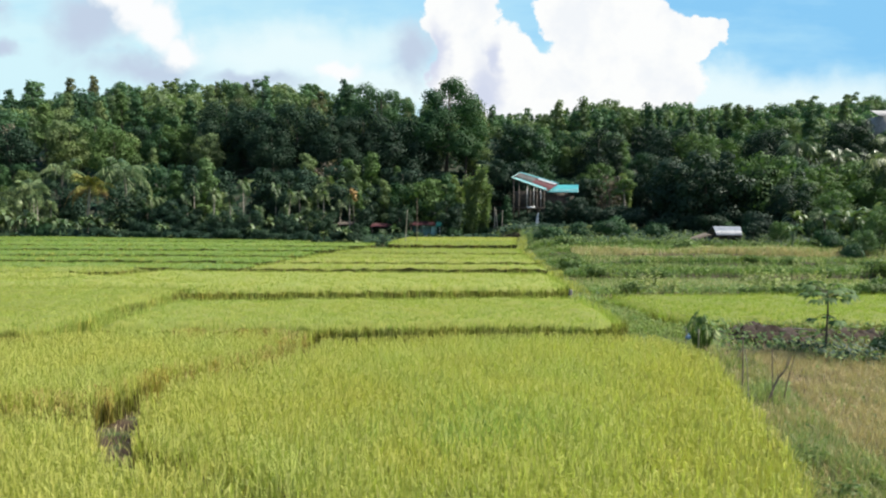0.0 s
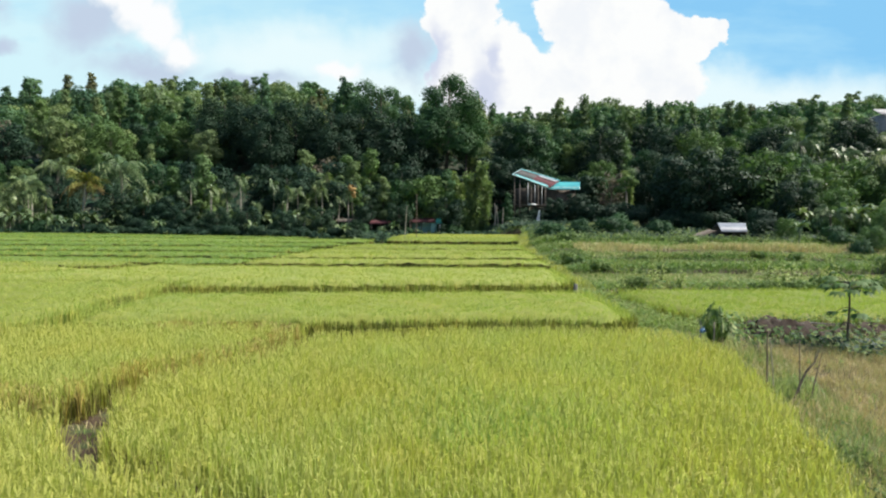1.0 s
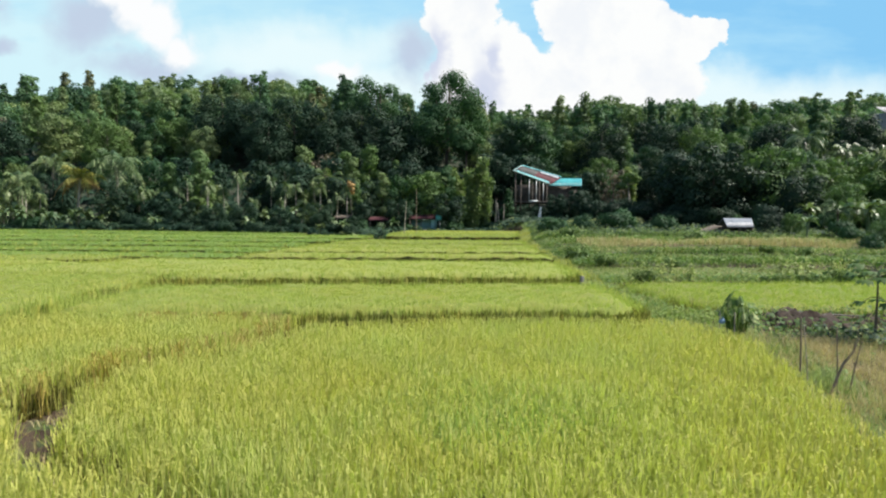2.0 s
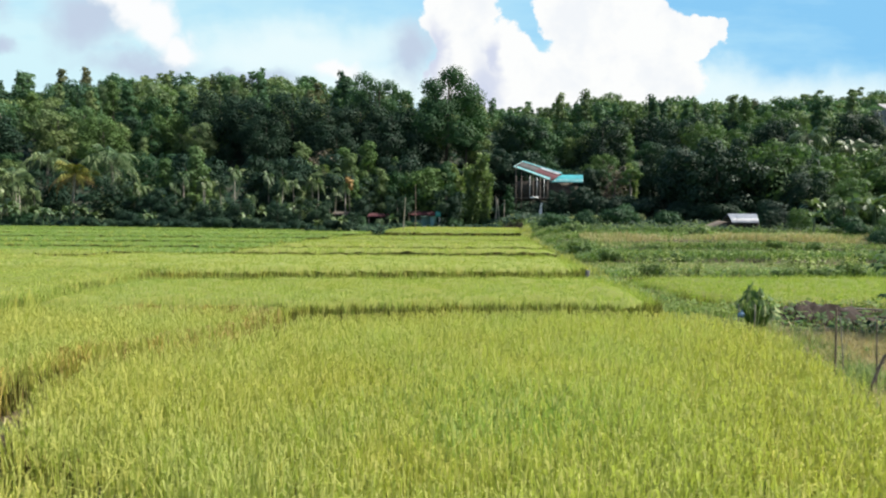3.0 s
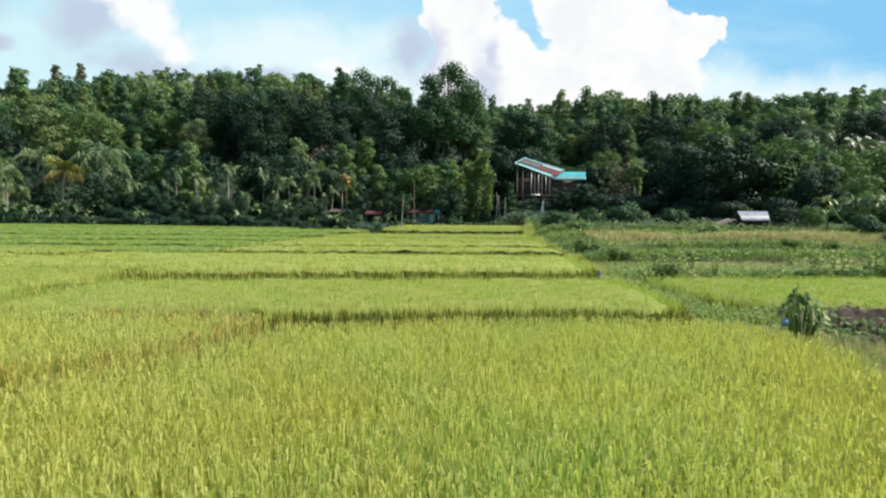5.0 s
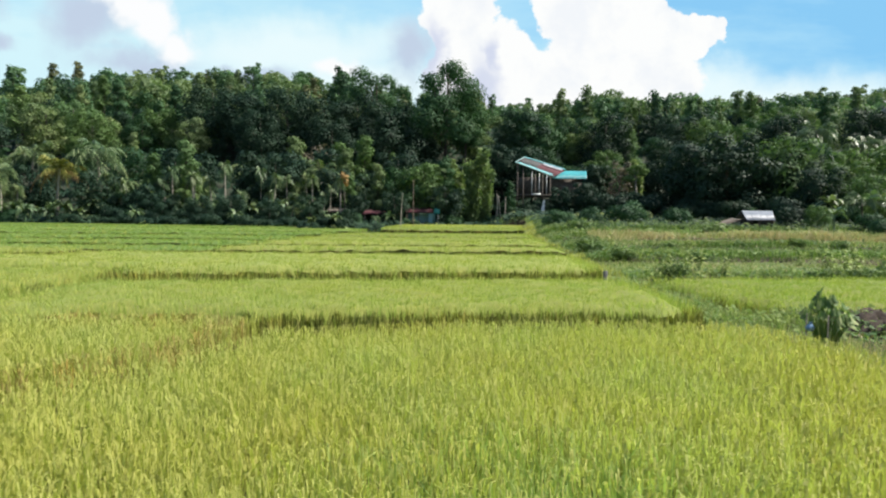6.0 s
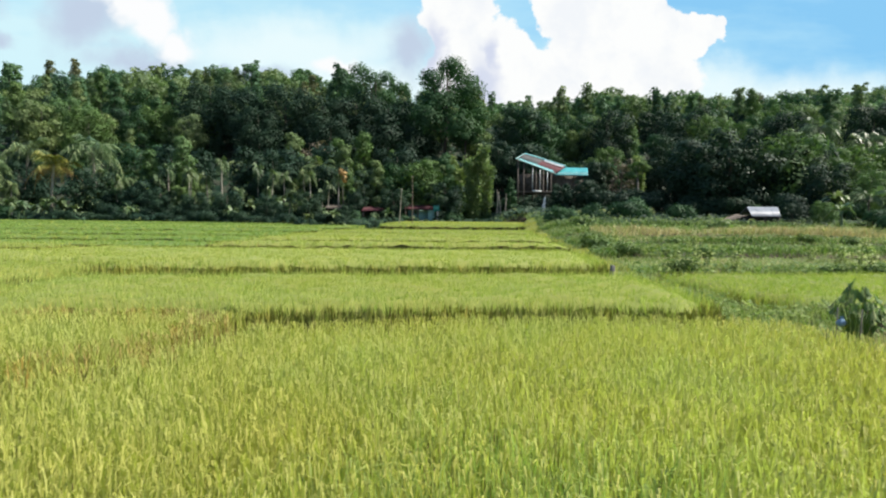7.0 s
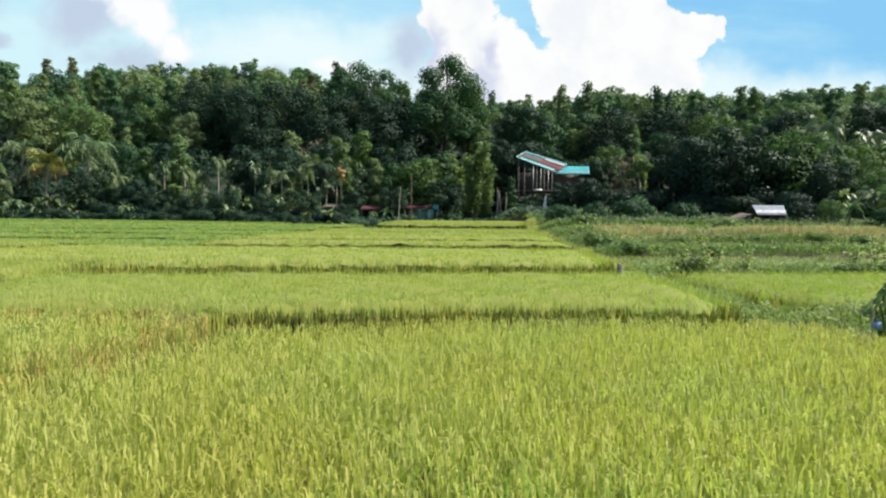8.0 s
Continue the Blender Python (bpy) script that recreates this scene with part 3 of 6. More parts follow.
def ground_height(x, y):
    x, y = np.asarray(x, float), np.asarray(y, float)
    z = land(x, y) + wave(x, y, 2.1, 1.0) * 0.03
    for _, level, poly in FIELDS:
        x0, x1 = min(q[0] for q in poly), max(q[0] for q in poly)
        y0, y1 = min(q[1] for q in poly), max(q[1] for q in poly)
        near = (x > x0) & (x < x1) & (y > y0) & (y < y1)
        if near.any():
            z = np.where(near & inside(poly, x, y), level, z)
    return z


def gz(x, y):
    return float(ground_height(np.array([x]), np.array([y]))[0])


# ---------------------------------------------------------------- ground and sky backdrop
def build_ground():
    xs = np.concatenate((-np.geomspace(4500, 75, 22), np.arange(-70, -30, 2.0), np.arange(-30, -14, 0.8), np.arange(-14, 16, 0.45), np.arange(16, 45, 1.0), np.arange(46, 72, 2.0), np.geomspace(75, 4500, 22)))
    ys = np.concatenate((-np.geomspace(4500, 12, 16), np.arange(-10, 4, 1.0), np.arange(4, 33, 0.45), np.arange(33, 84, 0.9), np.arange(84, 260, 4.0), np.geomspace(262, 4500, 20)))
    gx, gy = np.meshgrid(xs, ys)
    z = ground_height(gx, gy)
    v = np.stack((gx, gy, z), 2).reshape(-1, 3)
    w = len(xs)
    i = (np.arange(len(ys) - 1)[:, None] * w + np.arange(w - 1)[None]).ravel()[:, None]
    s = Shape()
    s.add(v, i + [0, 1, w + 1, w])
    thing("ground", s, [M["soil"]], "muddy terraced valley floor rising into a wooded hill", "ground", "structure", smooth=True)


def build_backdrop():
    """A wide curved sheet of sky, three and a half kilometres off."""
    a = np.radians(np.linspace(-62, 62, 60))
    zs = np.linspace(-150, 3200, 12)
    v = np.array([(3500 * math.sin(q), 3500 * math.cos(q), z) for z in zs for q in a])
    w = len(a)
    i = (np.arange(len(zs) - 1)[:, None] * w + np.arange(w - 1)[None]).ravel()[:, None]
    s = Shape()
    s.add(v, i + [0, 1, w + 1, w])
    thing("backdrop", s, [M["cloud"]], "blue sky with heaped white cumulus clouds", "sky", "structure", smooth=True)


# ---------------------------------------------------------------- rice
def hills_in(poly, rng, step, y_min=-99.0, y_max=999.0):
    """Jittered planting places inside an outline."""
    p = np.array(poly)
    x, y = np.meshgrid(np.arange(p[:, 0].min(), p[:, 0].max(), step), np.arange(max(p[:, 1].min(), y_min), min(p[:, 1].max(), y_max), step))
    jit = 0.45 if step < 0.16 else 0.6
    x, y = x.ravel() + rng.uniform(-jit, jit, x.size) * step, y.ravel() + rng.uniform(-jit, jit, y.size) * step
    wob = wave(x, y, 1.9, 3.0) * 0.14 + wave(x, y, 5.3, 1.0) * 0.1
    k = inside(poly, x + wob, y + wob)
    return x[k], y[k]


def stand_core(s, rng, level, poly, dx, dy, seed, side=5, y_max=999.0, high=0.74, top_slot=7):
    """The close mass of a stand seen from afar: an uneven top just below the leaf tips, and its sides, both coloured
    darker for shade.
    """
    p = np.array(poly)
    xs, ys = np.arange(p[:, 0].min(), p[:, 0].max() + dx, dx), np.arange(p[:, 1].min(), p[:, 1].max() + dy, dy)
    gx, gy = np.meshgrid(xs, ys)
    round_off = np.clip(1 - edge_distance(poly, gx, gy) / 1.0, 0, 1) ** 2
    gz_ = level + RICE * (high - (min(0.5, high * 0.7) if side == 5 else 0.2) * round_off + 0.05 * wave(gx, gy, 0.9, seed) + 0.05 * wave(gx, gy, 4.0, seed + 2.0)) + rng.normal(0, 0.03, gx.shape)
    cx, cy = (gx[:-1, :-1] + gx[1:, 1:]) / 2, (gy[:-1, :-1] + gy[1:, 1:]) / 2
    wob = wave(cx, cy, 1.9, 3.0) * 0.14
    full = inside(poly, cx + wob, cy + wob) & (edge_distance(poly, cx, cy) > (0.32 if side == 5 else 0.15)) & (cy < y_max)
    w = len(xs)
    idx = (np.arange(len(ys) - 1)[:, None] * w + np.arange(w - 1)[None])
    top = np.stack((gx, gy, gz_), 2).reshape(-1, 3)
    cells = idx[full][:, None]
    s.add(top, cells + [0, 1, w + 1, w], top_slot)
    # upright sides: their darker slot paints in the shade of the terrace faces
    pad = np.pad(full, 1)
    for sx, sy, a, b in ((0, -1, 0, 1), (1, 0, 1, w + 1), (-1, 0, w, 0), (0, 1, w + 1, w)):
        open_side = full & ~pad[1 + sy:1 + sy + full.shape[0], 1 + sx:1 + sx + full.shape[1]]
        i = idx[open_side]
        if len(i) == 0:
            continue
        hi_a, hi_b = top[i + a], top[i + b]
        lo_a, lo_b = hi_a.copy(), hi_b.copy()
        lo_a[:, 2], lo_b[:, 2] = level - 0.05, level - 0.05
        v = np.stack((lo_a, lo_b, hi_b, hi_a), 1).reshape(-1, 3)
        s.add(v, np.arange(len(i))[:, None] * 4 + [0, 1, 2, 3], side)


def build_rice(level, poly, seed, green):
    rng = np.random.default_rng(seed)
    far = np.mean([q[1] for q in poly])
    s = Shape()
    if max(q[1] for q in poly) < 20.5:
        # the near paddies: fine where the camera passes close, coarser behind its start
        sow(s, rng, level, poly, seed, green, 10, 0.15, 9, 4, 0.014, True, 7.7, 99)
        # a low sheet, coloured dark like the shaded gaps between the plants
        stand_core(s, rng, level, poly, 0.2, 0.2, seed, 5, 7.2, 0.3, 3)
        sow(s, rng, level, poly, seed, green, 10, 0.25, 8, 4, 0.022, True, -99, 7.7)
    elif far < 29:
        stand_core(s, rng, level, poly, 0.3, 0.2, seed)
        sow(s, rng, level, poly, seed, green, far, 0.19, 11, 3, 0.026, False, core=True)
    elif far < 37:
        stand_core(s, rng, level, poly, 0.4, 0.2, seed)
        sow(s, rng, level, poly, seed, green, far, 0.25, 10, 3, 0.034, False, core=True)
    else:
        # slot 3 on the sides: the darkest tone, for shade lines between far terraces
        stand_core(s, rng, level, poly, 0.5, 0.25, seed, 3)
        sow(s, rng, level, poly, seed, green, far, 0.36, 10, 2, 0.05, False, core=True)
    lab = "greener young rice crop standing in a terraced paddy" if green else "ripening yellow-green rice crop standing in a terraced paddy"
    thing("rice_crop", s, [{"green": M["rice_green"], "late": M["rice_late"], "mid": M["rice_mid"]}.get(green, M["rice_leaf"]), M["rice_ear"], M["rice_dry"], M["rice_stem_shade"], M["rice_withered"], M["rice_shade"], M["rice_young"], M["core_green_shade"] if green == "green" else M["rice_core_shade"]], lab, "rice", "stuff", "rice paddies")


def sow(s, rng, level, poly, seed, green, far, step, nb, ne, wid, full, y_min=-99, y_max=999, core=False):
    """Rice plants over one outline: tufts of leaf blades, drooping ears, and old stems, coloured for shade, on the side
    that shows.
    """
    x, y = hills_in(poly, rng, step, y_min, y_max)
    if len(x) == 0:
        return
    uneven = 0.45 if far > 37 else 1.0
    hgt = RICE * (1 + uneven * (0.06 * wave(x, y, 0.9, seed) + 0.05 * wave(x, y, 4.0, seed + 2.0) + rng.uniform(-0.1, 0.07, len(x))))
    root = np.stack((x, y, np.full(len(x), level)), 1)
    edge = edge_distance(poly, x, y)
    right_rim = np.clip((x - np.interp(y, [0, 8, 12, 16, 20], [1.0, 2.0, 2.8, 3.6, 3.6])) / 3.6, 0, 1) ** 1.5 if far < 18 else np.clip(0.5 - edge, 0, 0.5) * 0.8
    chance = rng.uniform(0, 1, len(x))
    dry = chance < np.maximum(right_rim * 0.6, np.where(edge < 0.3, 0.2, 0.01))
    old = (edge < 0.62) & (rng.uniform(0, 1, len(x)) < 0.46) & (x > -8.6) if seed == 102 else np.zeros(len(x), bool)
    # a later-sown green patch in the near paddy
    young = (chance > 0.25 + 0.75 * np.clip(((x - 0.9) / 2.3) ** 2 + ((y - 11.9) / 1.9) ** 2 + 0.3 * wave(x, y, 1.7, 2.0), 0, 1)) if seed == 100 else np.zeros(len(x), bool)
    plain = ~dry & ~old & ~young
    tuft = step * (0.16 if full else 0.3)
    for group, leaf_slot, ear_slot in ((plain, 0, 1), (young & ~dry & ~old, 6, 0), (dry & ~old, 2, 2), (old, 4, 4)):
        if not group.any():
            continue
        r, h = root[group], hgt[group]
        pos = np.repeat(r, nb, 0)
        pos[:, :2] += rng.normal(0, tuft, (len(pos), 2))
        if core:
            at_edge = np.repeat(edge[group] < (0.75 if far < 29 else 0.5 if far < 37 else 0.2), nb)
            blades(s, rng, pos[~at_edge], np.repeat(h, nb)[~at_edge] * 0.42, 0.1 + step * 0.35, wid, leaf_slot, 0.3, full, lift=RICE * 0.53)
            if at_edge.any():
                blades(s, rng, pos[at_edge], np.repeat(h, nb)[at_edge] * 0.92, 0.2, wid, leaf_slot, 0.35, True, bow=0.5)
        else:
            upright = rng.uniform(0, 1, len(pos)) < 0.55
            tall = np.repeat(h, nb)
            blades(s, rng, pos[upright], tall[upright] * 0.97, 0.14 + step * 0.4, wid, leaf_slot, 0.3, full)
            blades(s, rng, pos[~upright], tall[~upright] * 1.02, 0.36, wid, leaf_slot, 0.5, full, bow=0.72)
        ears = max(1, ne - (4 if green == "green" else 2 if green else 0))
        pos = np.repeat(r, ears, 0)
        pos[:, :2] += rng.normal(0, step * 0.24, (len(pos), 2))
        blades(s, rng, pos, np.repeat(h, ears) * (0.15 if full else 0.18), 0.1 + (0.0 if full else 0.06), wid * 0.9, ear_slot, 0.6, full, lift=RICE * 0.74, bow=0.85)
    # brown-green stems and old leaves, seen where the stand ends, darkened with its shade
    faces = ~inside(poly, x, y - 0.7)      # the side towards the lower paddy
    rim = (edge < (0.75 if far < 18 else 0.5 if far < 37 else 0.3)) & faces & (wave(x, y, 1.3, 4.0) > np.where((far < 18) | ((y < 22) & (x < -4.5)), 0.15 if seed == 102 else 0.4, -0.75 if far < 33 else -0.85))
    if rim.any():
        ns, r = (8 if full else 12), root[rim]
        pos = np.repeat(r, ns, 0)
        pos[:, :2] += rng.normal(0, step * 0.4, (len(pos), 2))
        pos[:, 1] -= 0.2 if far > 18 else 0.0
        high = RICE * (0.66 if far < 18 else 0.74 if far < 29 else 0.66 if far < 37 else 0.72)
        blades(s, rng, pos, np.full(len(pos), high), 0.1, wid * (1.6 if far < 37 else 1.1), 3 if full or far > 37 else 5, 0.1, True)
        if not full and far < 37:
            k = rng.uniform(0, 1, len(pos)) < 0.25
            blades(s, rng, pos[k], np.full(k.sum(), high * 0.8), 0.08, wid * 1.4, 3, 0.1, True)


# ---------------------------------------------------------------- plants
def tree_shapes(rng, height, spread, kind="round", leaves=700, leaf=0.6):
    """Trunk with limbs, and a crown of leaf sprays in clumps: two shapes, standing at the origin."""
    trunk, crown = Shape(), Shape()
    bend = rng.normal(0, 0.05, 2) * height
    fork = height * {"round": 0.25, "tall": 0.22, "umbrella": 0.6}[kind]
    stem = [(0, 0, -0.3), (bend[0] * 0.3, bend[1] * 0.3, fork * 0.5), (bend[0] * 0.6, bend[1] * 0.6, fork), (bend[0], bend[1], height * 0.82)]
    r0 = 0.017 * height + 0.03
    tube(trunk, stem, [r0 * 1.25, r0, r0 * 0.8, r0 * 0.3], 7)
    clumps = []
    n = {"round": 17, "tall": 13, "umbrella": 13}[kind]
    for i in range(n):
        a = i * 2.399 + rng.uniform(-0.4, 0.4)
        f = (i + 0.5) / n
        if kind == "round":
            z = height * (0.2 + 0.66 * f)
            rad = spread * math.sqrt(max(0.06, 1 - ((f - 0.38) / 0.8) ** 2)) * rng.uniform(0.45, 0.8)
            cr = spread * rng.uniform(0.3, 0.5) * (1.1 - 0.3 * f)
        elif kind == "tall":
            z = height * (0.2 + 0.72 * f)
            rad = spread * (1.0 - 0.8 * f) * rng.uniform(0.35, 0.65)
            cr = spread * rng.uniform(0.36, 0.52) * (1.1 - 0.35 * f)
        else:
            z = height * (0.62 + 0.28 * rng.uniform(0, 1))
            rad = spread * rng.uniform(0.2, 0.8)
            cr = spread * rng.uniform(0.26, 0.4)
        c = np.array((bend[0] + rad * math.cos(a), bend[1] + rad * math.sin(a), z))
        clumps.append((*c, cr, 0.6 if kind == "umbrella" else 0.78))
        start = np.array((bend[0] * 0.6, bend[1] * 0.6, min(fork + (z - fork) * 0.45, height * 0.75)))
        mid = start * 0.45 + c * 0.55 + (0, 0, -0.05 * height)
        if i % 2 == 0:
            tube(trunk, [start, mid, c], [r0 * 0.42, r0 * 0.28, r0 * 0.1], 4)
    clump_cards(crown, rng, clumps, leaves, leaf, 0, 1.35)
    return trunk, crown


def low_shapes(rng, height, spread, kind, leaves, leaf):
    """A far tree in one shape: bare trunk (slot 0) and coarser leaf sprays (slot 1)."""
    s = Shape()
    _, crown = tree_shapes(rng, height, spread, kind, leaves, leaf)
    tube(s, [(0, 0, -0.3), (0, 0, height * 0.4), (0.1, 0, height * 0.8)], [0.22, 0.17, 0.06], 5)
    for v, f in zip(crown.v, crown.f):
        s.add(v, f, 1)
    return s


def palm_shapes(rng, height, fronds=15, length=3.4):
    """Trunk, and a list of fronds."""
    trunk, crown = Shape(), []
    lean = rng.uniform(-0.12, 0.12, 2) * height
    pts = [(lean[0] * f * f, lean[1] * f * f, height * f - 0.3 * (f == 0)) for f in (0, 0.25, 0.5, 0.75, 1)]
    tube(trunk, pts, [0.2, 0.15, 0.13, 0.12, 0.13], 7)
    top = np.array(pts[-1])
    for i in range(fronds):
        leaf = Shape()
        a = i * 2.399 + rng.uniform(-0.2, 0.2)
        rise = rng.uniform(-0.5, 1.35)
        out = np.array((math.cos(a), math.sin(a), 0))
        ln = length * rng.uniform(0.8, 1.1)
        f = np.linspace(0, 1, 16)
        rib = top + out * (ln * np.sin(f * 1.35) / 1.0)[:, None] * math.cos(rise * 0.7)
        rib[:, 2] += ln * (rise * f * 0.9 - 0.85 * f ** 2.2)
        tube(leaf, rib[::5], [0.04, 0.03, 0.02, 0.01], 3)
        side = np.cross(out, (0, 0, 1))
        v, q = [], []
        for sgn in (-1, 1):
            for k in range(1, 16):
                w = 0.75 * math.sin(min(1.0, f[k] * 1.1 + 0.12) * math.pi) ** 0.6 + 0.1
                p = rib[k]
                d = (rib[k] - rib[k - 1]) / np.linalg.norm(rib[k] - rib[k - 1])
                e = p + side * sgn * w * 0.8 + d * 0.35 + (0, 0, -0.5 * w - rng.uniform(0, 0.25))
                q.append([len(v) + j for j in range(4)])
                v += [p - d * 0.07, p + d * 0.07, e + d * 0.03, e - d * 0.02]
        leaf.add(v, q)
        crown.append(leaf)
    return trunk, crown


def banana_shapes(rng, height, leaves=12):
    trunk, crown = Shape(), []
    tube(trunk, [(0, 0, -0.2), (0.03, 0, height * 0.35), (0.0, 0.04, height * 0.62)], [0.15, 0.12, 0.07], 7)
    for i in range(leaves):
        a = i * 2.2 + rng.uniform(-0.3, 0.3)
        out = np.array((math.cos(a), math.sin(a), 0))
        side = np.cross(out, (0, 0, 1))
        ln, rise = height * rng.uniform(0.5, 0.68), rng.uniform(0.35, 1.1)
        f = np.linspace(0, 1, 7)
        rib = np.array((0, 0, height * 0.58)) + out * (ln * 0.75 * f)[:, None] * (1.1 - 0.45 * rise)
        rib[:, 2] += ln * (rise * f - (0.55 + 0.3 * rng.uniform()) * f ** 2.4)
        w = (0.25 * np.sin(np.clip(f * 0.93 + 0.07, 0, 1) * np.pi) ** 0.6)[:, None] * height / 3.5
        v = np.concatenate((rib - side * w + (0, 0, 0.06), rib, rib + side * w + (0, 0, 0.06)))
        q = []
        for k in range(6):
            q += [(k, k + 1, 7 + k + 1, 7 + k), (7 + k, 7 + k + 1, 14 + k + 1, 14 + k)]
        leaf = Shape()
        leaf.add(v, q)
        crown.append(leaf)
    return trunk, crown


def bamboo_shapes(rng, height, culms=34, leaves=1500):
    stems, crown = [], Shape()
    where, facing = [], []
    for i in range(culms):
        a, r = rng.uniform(0, 6.283), rng.uniform(0, 0.55)
        foot = np.array((r * math.cos(a), r * math.sin(a), -0.2))
        h, arch = height * rng.uniform(0.45, 1.05), rng.uniform(0.02, 0.15)
        f = np.linspace(0, 1, 6)
        p = foot + np.stack((math.cos(a) * h * arch * f ** 2.2, math.sin(a) * h * arch * f ** 2.2, h * (f - 0.14 * f ** 4)), 1)
        stems.append(tube(Shape(), p, [0.05, 0.045, 0.04, 0.03, 0.02, 0.008], 4))
        m = leaves // culms
        t = rng.uniform(0.18, 1.0, m) ** 0.8
        c = np.stack([np.interp(t, f, p[:, k]) for k in range(3)], 1) + rng.normal(0, 0.2, (m, 3)) * (1, 1, 1.6)
        where.append(c)
        facing.append(rng.normal(0, 1.0, (m, 3)) + (0.3, -0.5, 0.3))
    cards(crown, rng, np.concatenate(where), np.concatenate(facing), 0.2, 0, 4.0, True)
    return stems, crown


def shrub_shapes(rng, height, spread, leaves=900, leaf=0.19):
    trunk, crown = Shape(), Shape()
    clumps = []
    for i in range(6):
        a = i * 2.4 + rng.uniform(-0.3, 0.3)
        c = np.array((math.cos(a) * spread * rng.uniform(0.1, 0.6), math.sin(a) * spread * rng.uniform(0.1, 0.6), height * rng.uniform(0.35, 0.75)))
        clumps.append((*c, spread * rng.uniform(0.35, 0.55), 0.8))
        tube(trunk, [(0, 0, -0.15), c * 0.5, c], [0.05, 0.035, 0.015], 5)
    clump_cards(crown, rng, clumps, leaves, leaf)
    return trunk, crown


def plant(name, shapes, mats, label, category, group="", pieces=("trunk", "crown")):
    """A plant of two kinds of parts; where a list of shapes is given, each is a part of its own."""
    ob = base(name, label, category, group)
    for shape, mat, piece in zip(shapes, mats, pieces):
        for one in shape if isinstance(shape, list) else [shape]:
            part(piece, one, mat, ob, smooth=piece in ("trunk", "culm", "stem"))
    return ob


def stand(ob, x, y, turn, size=1.0, sink=0.05, first=False):
    m = Matrix.LocRotScale((x, y, gz(x, y) - sink), Euler((0, 0, turn)), (size, size, size))
    if first:
        ob.matrix_basis = m
        return ob
    return place_copy(ob, x, y, turn, size)


def place_copy(ob, x, y, turn, size):
    c = copy_thing(ob, Matrix.Identity(4))
    c.matrix_basis = Matrix.LocRotScale((x, y, gz(x, y) - 0.05), Euler((0, 0, turn)), (size, size, size))
    return c


class Nursery:
    """One model of each kind of plant; the first use places the model itself, later ones place copies."""

    def __init__(self):
        self.models, self.used = {}, set()

    def put(self, key, x, y, turn, size):
        ob = self.models[key]
        if key not in self.used:
            self.used.add(key)
            return stand(ob, x, y, turn, size, first=True)
        return place_copy(ob, x, y, turn, size)


def species(x, y, rng):
    """Which of five leaf tones grows at a place, in drifts: 0 dark, 1 green, 2 olive (these three paled for haze), 3
    pale, 4 brownish.
    """
    k = 1.1 + 1.2 * float(wave(x, y, 0.06, 9.0)) + rng.normal(0, 0.9) + 1.2 * math.exp(-((x + 62) / 22) ** 2)
    return 4 if rng.uniform() < 0.05 else int(np.clip(round(k), 0, 3))


